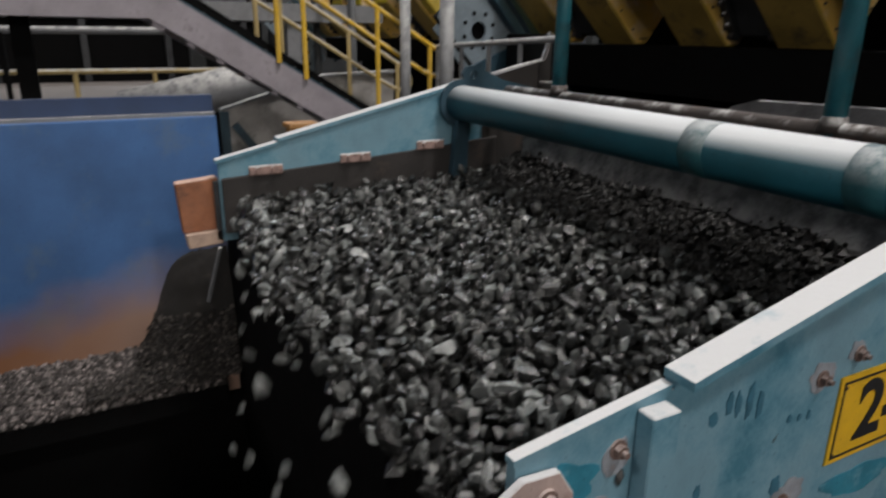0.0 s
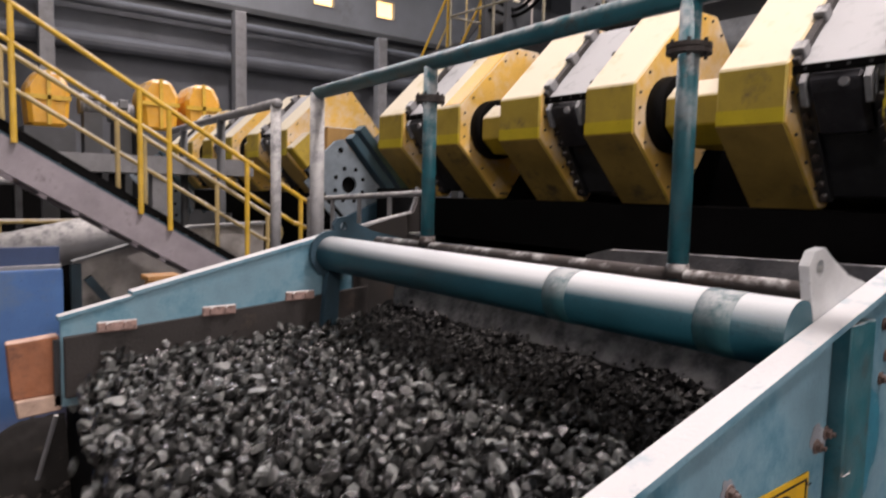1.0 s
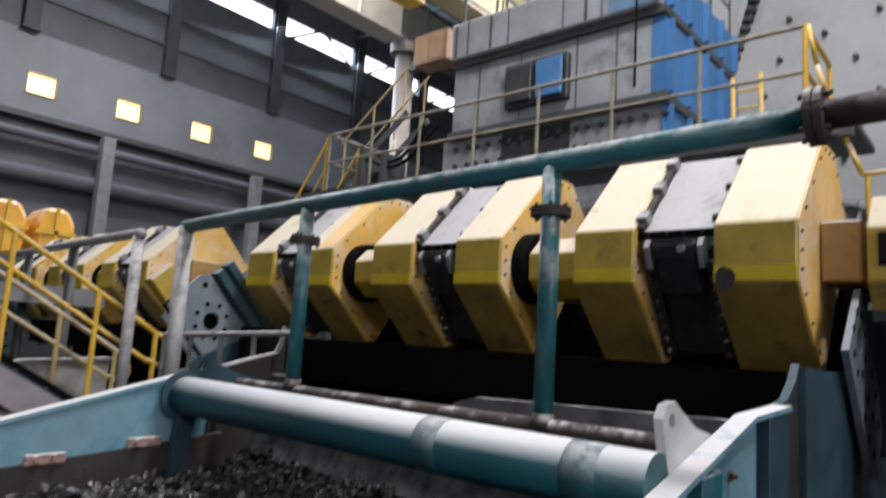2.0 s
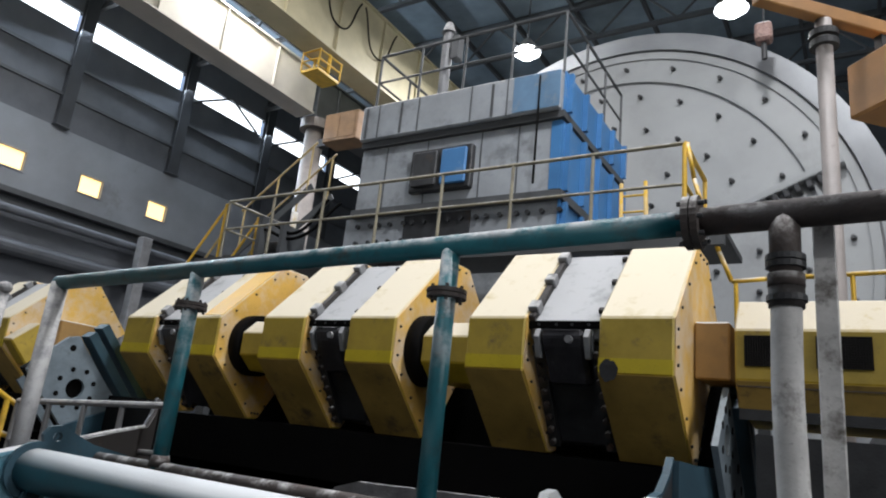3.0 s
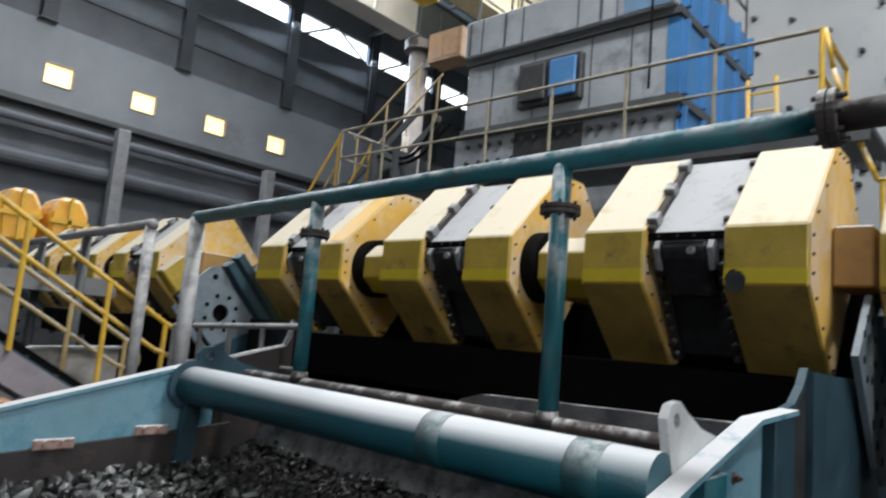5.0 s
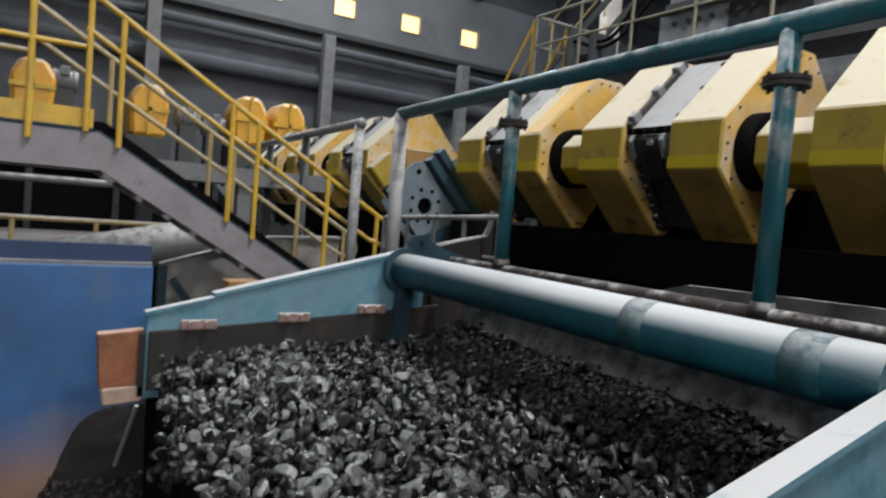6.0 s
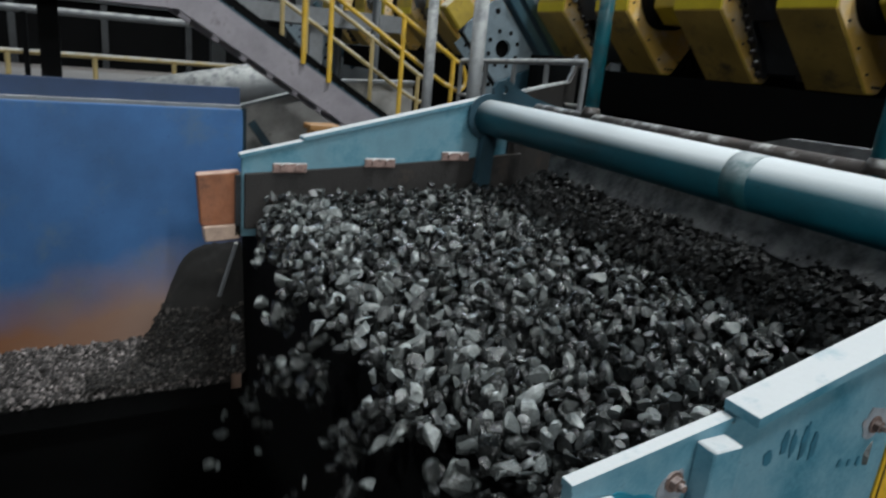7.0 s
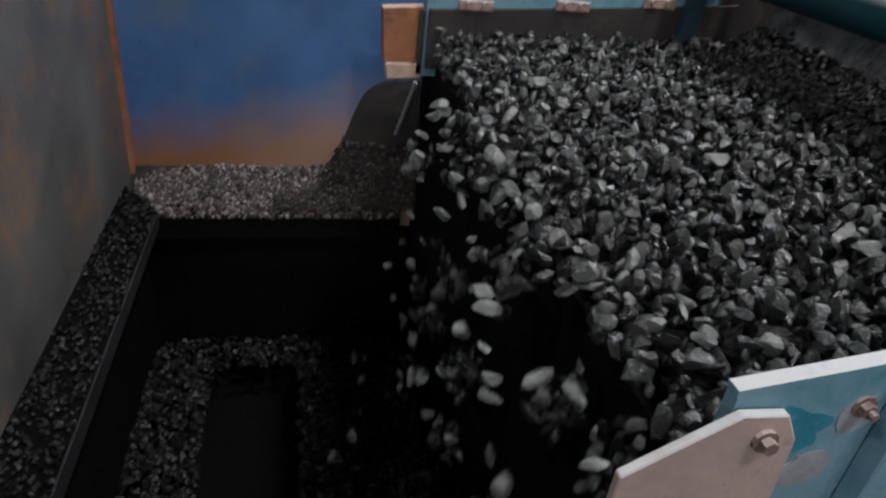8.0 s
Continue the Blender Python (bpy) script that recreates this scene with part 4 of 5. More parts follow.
def guard(x0, x1):
    bm = B()
    prism(bm, [(GC[0] + p[0], GC[1] + p[1]) for p in octo], "x", x0, x1, 0.012)
    g = part("guard", bm, M_YELLOW, ex)
    part("front_band", box(B(), (x0 + 0.004, GC[0] - 0.904, GC[1] - 0.25), (x1 - 0.004, GC[0] - 0.896, GC[1] - 0.155)), M_YELLOW_BAND, g, "brighter yellow strip low on the front")
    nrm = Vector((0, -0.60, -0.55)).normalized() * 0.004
    part("lower_panel", prism(B(), [(GC[0] - 0.9 + nrm.y, GC[1] - 0.26 + nrm.z), (GC[0] - 0.35 + nrm.y, GC[1] - 0.80 + nrm.z), (GC[0] - 0.36, GC[1] - 0.78), (GC[0] - 0.89, GC[1] - 0.255)], "x", x0 + 0.004, x1 - 0.004), M_YELLOW_BROWN, g, "darker brownish yellow lower panel")
    # end face takes a paler yellow for the light on that side
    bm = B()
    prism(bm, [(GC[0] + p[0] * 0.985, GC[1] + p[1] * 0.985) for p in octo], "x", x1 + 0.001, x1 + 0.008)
    part("end_panel", bm, M_YELLOW_SIDELIT, g, "end panel, yellow made paler for side light")
    for a, c in zip(octo, octo[1:] + octo[:1]):
        for i in range(3):
            f = (i + 0.5) / 3
            o = new("panel_bolt", PANEL_BOLT)
            o.parent = g
            o.location = (x1 + 0.008, GC[0] + (a[0] + (c[0] - a[0]) * f) * 0.93, GC[1] + (a[1] + (c[1] - a[1]) * f) * 0.93)
    return g


def slant_at(o):
    return Matrix.Translation((0, GC[0] - 0.51, GC[1] + 0.43 + o)) @ Matrix.Rotation(radians(45), 4, "X")


def cover(x0, x1):
    poly = [(-0.84, 0.10), (-0.18, 0.76), (0.2, 0.76), (0.84, 0.16), (0.84, -0.3), (-0.80, -0.02)]
    c = part("gearbox_cover", prism(B(), [(GC[0] + p[0], GC[1] + p[1]) for p in poly], "x", x0, x1, 0.01), M_GREYCOVER, ex, "dusty grey gearbox cover")
    low = [(-0.80, 0.07), (-0.75, -0.05), (-0.3, -0.72), (0.3, -0.75), (0.3, 0.0)]
    part("gearbox_body", prism(B(), [(GC[0] + p[0], GC[1] + p[1]) for p in low], "x", x0 + 0.03, x1 - 0.03, 0.02), M_DARKSTEEL, c, "dark steel gearbox body")
    # rocker bracket under the cover, with bolted side strips down the slope
    part("bracket_box", prism(B(), [(GC[0] - 0.90, GC[1] + 0.02), (GC[0] - 0.86, GC[1] + 0.045), (GC[0] - 0.74, GC[1] + 0.045), (GC[0] - 0.62, GC[1] - 0.30), (GC[0] - 0.68, GC[1] - 0.34), (GC[0] - 0.88, GC[1] - 0.06)], "x", x0 + 0.10, x1 - 0.10, 0.03), M_GLOSSBLACK, c, "black bracket box")
    for s in (x0 + 0.06, x1 - 0.10):
        part("cheek", prism(B(), [(GC[0] - 0.90, GC[1] - 0.02), (GC[0] - 0.87, GC[1] + 0.04), (GC[0] - 0.82, GC[1] + 0.04), (GC[0] - 0.80, GC[1] - 0.16), (GC[0] - 0.84, GC[1] - 0.16)], "x", s, s + 0.04, 0.004), M_GREYCOVER, c, "pale bracket cheek")
    part("shaft_cap", tube(B(), ((x0 + x1) / 2 + 0.06, GC[0] - 0.91, GC[1] - 0.035), ((x0 + x1) / 2 + 0.06, GC[0] - 0.86, GC[1] - 0.035), 0.028, 12), M_GREYPAINT, c)
    for s in (x0 + 0.045, x1 - 0.045):
        part("bolt_strip", prism(B(), [(GC[0] - 0.79, GC[1] - 0.07), (GC[0] - 0.34, GC[1] - 0.75), (GC[0] - 0.30, GC[1] - 0.72), (GC[0] - 0.75, GC[1] - 0.05)], "x", s - 0.04, s + 0.04), M_DARKSTEEL, c, "bolted side strip")
        for i in range(8):
            f = (i + 0.5) / 8
            yy, zz = GC[0] - 0.79 + 0.45 * f, GC[1] - 0.07 - 0.68 * f
            part("strip_bolt", tube(B(), (s, yy, zz), (s, yy - 0.03, zz - 0.02), 0.024, 6), M_RUSTPIPE, c)
    part("edge_strip", box(B(), (x0 - 0.005, -0.47, -0.02), (x0 + 0.045, 0.47, 0.05), 0.008, slant_at(0.0)), M_LINER, c, "dark rubber edge strip")
    for f in (-0.36, 0.02, 0.36):
        part("clip", box(B(), (x0 - 0.02, f - 0.05, 0.0), (x0 + 0.06, f + 0.05, 0.085), 0.008, slant_at(0.0)), M_GREYPAINT, c)
        part("clip", box(B(), (x1 - 0.035, f - 0.02, 0.0), (x1 + 0.0, f + 0.02, 0.035), 0.004, slant_at(0.0)), M_LINER, c)
    for s in (x0 + 0.07, x1 - 0.07):
        part("tab", prism(B(), [(GC[0] - 0.84, GC[1] + 0.0), (GC[0] - 0.82, GC[1] + 0.05), (GC[0] - 0.80, GC[1] - 0.10), (GC[0] - 0.82, GC[1] - 0.11)], "x", s - 0.02, s + 0.02), M_GREYCOVER, c)
    for f in (0.15, 0.4, 0.62, 0.85):
        part("lip_bolt", tube(B(), (x0 + (x1 - x0) * f, GC[0] - 0.86, GC[1] + 0.075), (x0 + (x1 - x0) * f, GC[0] - 0.85, GC[1] + 0.075), 0.012, 6), M_DARKSTEEL, c)
    part("bezel", box(B(), (x0 + 0.0, GC[0] - 0.855, GC[1] + 0.05), (x1, GC[0] - 0.825, GC[1] + 0.10), 0.004), M_BLACK, c)


def shaft(x0, x1):
    poly = [(-0.74, -0.21), (-0.74, 0.0), (-0.60, 0.13), (0.0, 0.13), (0.0, -0.35), (-0.58, -0.35)]
    part("shaft_guard", prism(B(), [(GC[0] + p[0], GC[1] + p[1]) for p in poly], "x", x0 + 0.16, x1 - 0.01, 0.01), M_YELLOW, ex)
    # disc coloured black to stand for the dark opening round the shaft
    smooth(part("coupling", tube(B(), (x0, GC[0] - 0.46, GC[1] - 0.09), (x0 + 0.14, GC[0] - 0.46, GC[1] - 0.09), 0.30, 32), M_BLACK, ex, "black disc for the dark gap round the shaft"))


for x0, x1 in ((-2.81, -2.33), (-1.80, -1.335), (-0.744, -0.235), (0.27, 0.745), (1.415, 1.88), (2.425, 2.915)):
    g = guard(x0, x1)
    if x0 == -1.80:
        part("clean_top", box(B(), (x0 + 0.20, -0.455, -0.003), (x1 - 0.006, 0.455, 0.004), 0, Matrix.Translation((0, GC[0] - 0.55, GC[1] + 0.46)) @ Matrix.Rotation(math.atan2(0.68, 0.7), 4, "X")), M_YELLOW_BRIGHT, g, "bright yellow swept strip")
    if x0 == 2.425:
        bm = B()
        bmesh.ops.create_circle(bm, cap_ends=True, segments=18, radius=1.0)
        for v in bm.verts:
            k = 1 + 0.25 * noise.noise(v.co * 2.2)
            v.co = Vector((2.50 + 0.062 * k * v.co.x, GC[0] - 0.907, GC[1] - 0.235 + 0.075 * k * v.co.y))
        bmesh.ops.extrude_face_region(bm, geom=bm.faces[:])
        for v in bm.verts[18:]:
            v.co.y += 0.004
        part("grease_stain", bm, M_DARKSTEEL, g, "black grease stain")
for x0, x1 in ((-2.33, -1.80), (-0.235, 0.27), (1.88, 2.425)):
    cover(x0 + 0.01, x1 - 0.01)
for x0, x1 in ((-1.325, -0.744), (0.755, 1.415)):
    shaft(x0, x1)
part("end_box", box(B(), (2.93, 2.75, 0.95), (3.16, 3.25, 1.35), 0.012), mat("brownish yellow box", (0.36, 0.20, 0.05), 0.55, 0, 0.2, 5, 0.1, (0.2, 0.11, 0.04), 0.4, 5, dust=1.2, dust_colour=(0.5, 0.5, 0.5)), ex, "small yellow end box")
# exciter bridge: beam near black as shade, inclined side plates with bored ends
br = thing("exciter_bridge", "exciter bridge beam blackened as shade, with bored inclined end plates", "beam")
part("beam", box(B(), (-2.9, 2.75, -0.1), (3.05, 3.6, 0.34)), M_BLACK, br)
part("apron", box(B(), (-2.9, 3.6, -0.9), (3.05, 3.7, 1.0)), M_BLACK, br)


def end_plate(x, y, z, s, up, down, head):
    """Inclined plate with a round hole, bolts round it and two beams along its edge."""
    t = Matrix.Translation((x, y, z)) @ Matrix.Rotation(radians(-48), 4, "X")
    bm = B()
    n = 32
    hw = 0.30 * s
    lay = []
    for h in (-0.02, 0.02):
        o, i = [], []
        for k in range(n):
            a = 2 * math.pi * k / n
            c_, s_ = math.cos(a), math.sin(a)
            f = min(hw / max(abs(s_), 1e-6), (1.0 if c_ > 0 else head) * s / max(abs(c_), 1e-6))
            o.append(bm.verts.new(t @ Vector((h, c_ * f, s_ * f))))
            i.append(bm.verts.new(t @ Vector((h, c_ * 0.10 * s, s_ * 0.10 * s))))
        lay.append((o, i))
    for o, i in lay:
        for k in range(n):
            bm.faces.new((o[k], o[(k + 1) % n], i[(k + 1) % n], i[k]))
    for w in (0, 1):
        for k in range(n):
            bm.faces.new((lay[0][w][k], lay[0][w][(k + 1) % n], lay[1][w][(k + 1) % n], lay[1][w][k]))
    # added black sheet that makes the hole look dark inside
    if x < 0:
        part("shade_backing", box(B(), (-0.16, -0.45 * s, -0.28 * s), (-0.06, 0.45 * s, 0.28 * s), 0, t), M_BLACK, br)
    p = part("end_plate", bm, M_HOLEPLATE, br, "pale dusty plate with a round bored hole")
    for k in range(8):
        a = 2 * math.pi * (k + 0.5) / 8
        v = Vector((0.02, math.cos(a) * 0.2 * s, math.sin(a) * 0.2 * s))
        part("plate_bore", tube(B(), t @ (v - Vector((0.002, 0, 0))), t @ (v + Vector((0.005, 0, 0))), 0.026 * s, 10), M_BLACK, p)
    for u, w in ((0.42, 0.2), (0.42, -0.05), (0.42, -0.22), (0.62, 0.2), (0.62, 0.0), (0.62, -0.2), (0.82, 0.12), (0.82, -0.15)) + (((-0.38, 0.18), (-0.38, -0.18)) if head > 0.4 else ()):
        part("bore", tube(B(), t @ Vector((0.018, u * s, w * s)), t @ Vector((0.024, u * s, w * s)), 0.034 * s, 12), M_BLACK, p, "small dark bored hole")
    for o in (0.34, 0.50):
        part("edge_beam", box(B(), (-0.06, -up * s, o * s), (0.1, down * s, (o + 0.10) * s), 0.006, t), M_TEALDARK, p, "dark teal inclined beam")


end_plate(-3.1, 1.97, 0.47, 1.0, 0.42, 1.2, 0.5)
end_plate(3.12, 2.74, 0.56, 1.0, 0.0, 1.4, 0.2)
# side plates of the feed screen, its interior painted black as shade
fs = thing("feed_screen", "feed screen body under the exciters, inside blackened as shade", "screen")
part("side_plate", prism(B(), [(1.5, -1.2), (4.4, -1.2), (4.4, 0.2), (2.4, 0.3), (1.9, 0.1)], "x", -3.05, -3.0), M_TEALDARK, fs)
part("side_plate", prism(B(), [(1.70, -1.2), (4.4, -1.2), (4.4, 0.35), (2.2, 0.38), (1.70, 0.40)], "x", 3.0, 3.06), M_TEALDARK, fs)
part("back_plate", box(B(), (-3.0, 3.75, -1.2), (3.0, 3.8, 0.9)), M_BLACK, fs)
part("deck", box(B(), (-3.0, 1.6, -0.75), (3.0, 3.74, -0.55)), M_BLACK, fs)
bm = B()
line = [(-0.01, 0.17, 0.145), (-0.55, 0.80, 0.185), (-1.10, 1.45, 0.215), (-1.22, 1.58, 0.30), (-1.32, 1.68, 0.45)]
va = [bm.verts.new(p) for p in line]
vb = [bm.verts.new((p[0], p[1], -0.9)) for p in line]
vc = [bm.verts.new((p[0] + 0.03, p[1] + 0.02, p[2])) for p in line]
vd = [bm.verts.new((p[0] + 0.03, p[1] + 0.02, -0.9)) for p in line]
for k in range(len(line) - 1):
    for p, q in ((va, vb), (vb, vd), (vd, vc), (vc, va)):
        bm.faces.new((p[k], p[k + 1], q[k + 1], q[k]))
part("wing_plate", bm, M_LINER, fs, "dark flared wing plate")
for p, q in zip(line, line[1:]):
    part("rim", tube(B(), p, q, 0.018, 8), M_GREYPAINT if p[1] < 1.0 else M_DARKSTEEL, fs)
# black sheet standing for the shade behind the wing plate
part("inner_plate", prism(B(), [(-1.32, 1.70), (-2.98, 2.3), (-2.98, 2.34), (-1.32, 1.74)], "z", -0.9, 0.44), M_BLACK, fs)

# motor guard
mg = thing("motor_guard", "yellow motor guard box with two mesh windows", "guard")
part("body", prism(B(), [(2.6, 0.94), (2.6, 1.27), (2.8, 1.50), (3.5, 1.50), (3.5, 0.68), (2.75, 0.76)], "x", 3.21, 5.2, 0.01), M_YELLOW_WORN, mg)
for x0 in (3.27, 3.68, 4.15):
    part("mesh_window", box(B(), (x0, 2.585, 1.03), (x0 + 0.3, 2.605, 1.23)), M_BLACK, mg, "black wire mesh window")
    bm = B()
    for k in range(20):
        box(bm, (x0 + 0.005 + k * 0.015, 2.578, 1.03), (x0 + 0.007 + k * 0.015, 2.584, 1.23))
    for k in range(14):
        box(bm, (x0, 2.574, 1.035 + k * 0.0145), (x0 + 0.3, 2.577, 1.037 + k * 0.0145))
    part("mesh", bm, M_LINER, mg)
part("lower_panel", prism(B(), [(2.597, 0.935), (2.745, 0.757), (2.76, 0.77), (2.61, 0.94)], "x", 3.22, 5.19), M_YELLOW_BROWN, mg, "brownish lower panel")
part("oily_edge", box(B(), (3.215, 2.735, 0.70), (5.195, 2.76, 0.775)), M_DARKSTEEL, mg, "oily black lower edge")
part("rust_edge", box(B(), (3.215, 2.62, 0.90), (5.195, 2.66, 0.94)), M_RUSTPIPE, mg, "rusty lower edge")
part("base", box(B(), (3.3, 2.8, -1.3), (5.2, 3.4, 0.615)), M_DARKSTEEL, mg)

# ---- neighbouring exciter row ----
def bmesh_ball(c, r):
    bm = B()
    bmesh.ops.create_icosphere(bm, subdivisions=2, radius=r, matrix=Matrix.Translation(c))
    return bm



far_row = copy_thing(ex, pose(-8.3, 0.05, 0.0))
turn = Matrix.Translation((2.93, 2.45, 0.98)) @ Matrix.Rotation(radians(42), 4, "X")
part("end_cover", box(B(), (0.0, -0.2, -0.2), (0.22, 0.2, 0.2), 0.02, turn), M_YELLOW_WORN, far_row, "worn yellow tilted end cover")
copy_thing(br, pose(-8.3, 0.05, 0.0))
e = thing("far_spray_pipe", "grey pipe header on posts behind the stairs", "pipework")
smooth(part("header", tube(B(), (-2.75, 0.90, 1.30), (-7.6, 1.25, 1.30), 0.05, 14), M_GREYPAINT, e))
smooth(part("elbow", bmesh_ball((-2.75, 0.90, 1.29), 0.06), M_GREYPAINT, e))
for x, y in ((-2.78, 0.90), (-4.75, 1.04), (-6.7, 1.18)):
    smooth(part("post", tube(B(), (x, y, -1.5), (x, y, 1.28), 0.055, 14), M_GREYPAINT if x > -3 else M_STEELFRAME, e))
for x, y, z in ((-14.0, 2.76, 2.44), (-14.0, 3.80, 2.42), (-14.0, 0.36, 2.36), (-14.0, -2.02, 2.52)):
    e = thing("motor_cover", "bright orange yellow rounded motor cover far behind the stairs", "cover", "motor covers")
    part("hood", prism(B(), [(y - 0.38, z - 0.7), (y - 0.45, z + 0.18), (y - 0.24, z + 0.55), (y + 0.24, z + 0.55), (y + 0.45, z + 0.18), (y + 0.38, z - 0.7)], "x", x - 0.5, x + 0.5, 0.09), M_HOOD, e)
    part("rib", box(B(), (x + 0.5, y - 0.04, z - 0.65), (x + 0.56, y + 0.04, z + 0.55)), M_YRAIL, e)
    part("rib", box(B(), (x + 0.5, y - 0.44, z - 0.1), (x + 0.56, y + 0.44, z + 0.0)), M_YRAIL, e)
    part("plinth", box(B(), (x - 0.6, y - 0.5, -4), (x + 0.6, y + 0.5, z - 0.7)), M_STEELFRAME, e)

for y, z in ((1.35, 2.3), (2.0, 2.15), (-1.4, 2.75), (4.9, 2.1)):
    e = thing("drive_motor", "pale grey finned drive motor beside the orange covers", "motor", "drive motors")
    smooth(part("body", tube(B(), (-14.2, y - 0.28, z), (-14.2, y + 0.28, z), 0.24, 18), M_GREYCOVER, e))
    for k in range(5):
        part("fin", ring(B(), (-14.2, y - 0.2 + 0.1 * k, z), (0, 1, 0), 0.235, 0.27, 0.015, 18), M_GREYPAINT, e)
    part("terminal_box", box(B(), (-14.0, y - 0.1, z + 0.1), (-13.85, y + 0.1, z + 0.3), 0.01), M_GREYCOVER, e)
    part("stand", box(B(), (-14.4, y - 0.2, -4.0), (-14.0, y + 0.2, z - 0.2)), M_STEELFRAME, e)

# ---- stairs and landing ----
SX = -3.0
st = thing("stairs", "mauve grey steel stair flight with landing", "stairs")
slope = -0.605


def str_z(y):
    return 0.87 + slope * (y + 1.58)


for x in (SX, SX - 0.85):
    bm = B()
    prism(bm, [(-4.6, 0.55), (-1.55, 0.55), (0.9, 0.55 + slope * 2.45), (0.9, str_z(0.9)), (-1.58, 0.87), (-4.6, 0.87)], "x", x - 0.012, x + 0.012)
    s = part("stringer", bm, M_PURPLE, st)
    bm = B()
    prism(bm, [(-4.6, 0.87), (-1.58, 0.87), (0.9, str_z(0.9)), (0.9, str_z(0.9) + 0.02), (-1.575, 0.89), (-4.6, 0.89)], "x", x - 0.10, x + 0.013)
    part("top_flange", bm, M_TEALDARK, s)
    bm = B()
    prism(bm, [(-4.6, 0.535), (-1.555, 0.535), (0.9, 0.535 + slope * 2.45), (0.9, 0.55 + slope * 2.45), (-1.55, 0.55), (-4.6, 0.55)], "x", x - 0.10, x + 0.013)
    part("bottom_flange", bm, M_PURPLE, s)
# strip painted black as the shadow along the treads
part("tread_shade", prism(B(), [(-4.6, 0.892), (-1.56, 0.892), (0.9, str_z(0.9) + 0.022), (0.9, str_z(0.9) + 0.10), (-1.53, 0.98), (-4.6, 0.98)], "x", SX - 0.10, SX - 0.07), M_BLACK, st, "black strip for the shade over the treads")
n_tread = 9
for k in range(n_tread):
    y = -1.3 + k * 0.28
    part("tread", box(B(), (SX - 0.83, y, str_z(y) - 0.14), (SX - 0.02, y + 0.24, str_z(y) - 0.10)), M_DARKSTEEL, st)
part("landing", box(B(), (SX - 0.83, -4.6, 0.68), (SX - 0.02, -1.4, 0.72)), M_DARKSTEEL, st)
part("toe_board", box(B(), (SX - 0.02, -4.6, 0.905), (SX + 0.0, -1.63, 1.075)), M_YRAIL, st, "yellow toe board")
# legs coloured black to merge with the shade below the landing
for y in (-4.2, -2.6):
    part("leg", box(B(), (SX - 0.5, y - 0.08, -4), (SX - 0.34, y + 0.08, 0.56)), M_BLACK, st)
part("toe_angle", box(B(), (SX - 0.02, -4.6, 0.892), (SX + 0.03, -1.63, 0.905)), M_TEALDARK, st)
e = thing("under_beam", "grey horizontal pipe beam below the landing", "beam")
part("pipe", tube(B(), (-6.0, -6.0, 0.41), (-6.0, -0.6, 0.43), 0.045, 10), M_GREYPAINT, e)
# hanger blackened to sink into the same shade
part("hanger", box(B(), (-6.03, -3.0, -4.0), (-5.97, -2.94, 0.40)), M_BLACK, e)
e = thing("far_platform", "pale grey platform edge behind the stairs", "platform")
part("slab", box(B(), (-7.2, -0.9, 0.58), (-6.0, 2.0, 0.82)), M_GREYPAINT, e)
part("leg", box(B(), (-6.3, 0.55, -4.0), (-6.1, 0.75, 0.58)), M_GREYPAINT, e)
part("leg", box(B(), (-7.0, -0.7, -4.0), (-6.8, -0.5, 0.58)), M_STEELFRAME, e)
tg = tagged(part("tag_plate", box(B(), (SX + 0.02, -2.62, 0.70), (SX + 0.025, -2.36, 0.82)), M_YRAIL), "small yellow tag plate on the landing", "sign")
part("bars", box(B(), (SX + 0.026, -2.57, 0.74), (SX + 0.029, -2.41, 0.78)), M_INK, tg)


def stair_rail(x, off, head, material, label):
    e = thing("stair_railing", label, "railing", "stair railings")
    r = 0.026

    def rail_z(y):
        return 1.08 - 0.6 * y + off
    part("top_rail", tube(B(), (x, head, rail_z(head)), (x, 1.25, rail_z(1.25)), r, 10), material, e)
    part("mid_rail", tube(B(), (x, head, rail_z(head) - 0.33), (x, 1.2, rail_z(1.2) - 0.33), r * 0.9, 10), material, e)
    for y in (head + 0.03, -1.42, -0.40, -0.13, 0.66):
        part("post", tube(B(), (x, y, min(str_z(y), 0.89) - 0.02), (x, y, rail_z(y)), r, 10), material, e)
    cu = bpy.data.curves.new("end_loop", "CURVE")
    cu.dimensions, cu.bevel_depth = "3D", r
    s = cu.splines.new("BEZIER")
    s.bezier_points.add(3)
    for p, co in zip(s.bezier_points, ((x, 1.22, rail_z(1.22)), (x, 1.42, rail_z(1.3) - 0.1), (x, 1.42, rail_z(1.3) - 0.30), (x, 1.2, rail_z(1.2) - 0.33))):
        p.co = co
        p.handle_left_type = p.handle_right_type = "AUTO"
    cu.materials.append(material)
    new("end_loop", cu).parent = e
    part("end_post", tube(B(), (x, 1.28, -0.9), (x, 1.28, rail_z(1.28)), r, 10), material, e)
    part("landing_rail", tube(B(), (x, -4.6, rail_z(head)), (x, head, rail_z(head)), r, 10), material, e)
    part("landing_mid_rail", tube(B(), (x, -4.6, rail_z(head) - 0.5), (x, head, rail_z(head) - 0.5), r, 10), material, e)
    for y in (-2.13, -3.2, -4.4):
        part("landing_post", tube(B(), (x, y, 0.76), (x, y, rail_z(head)), r * 1.1, 10), material, e)
    return e


stair_rail(SX + 0.04, 0.0, -1.72, M_YRAIL, "bright yellow tube stair railing")
stair_rail(SX - 0.85, -0.23, -2.15, M_YRAIL_DULL, "dusty yellow tube stair railing")
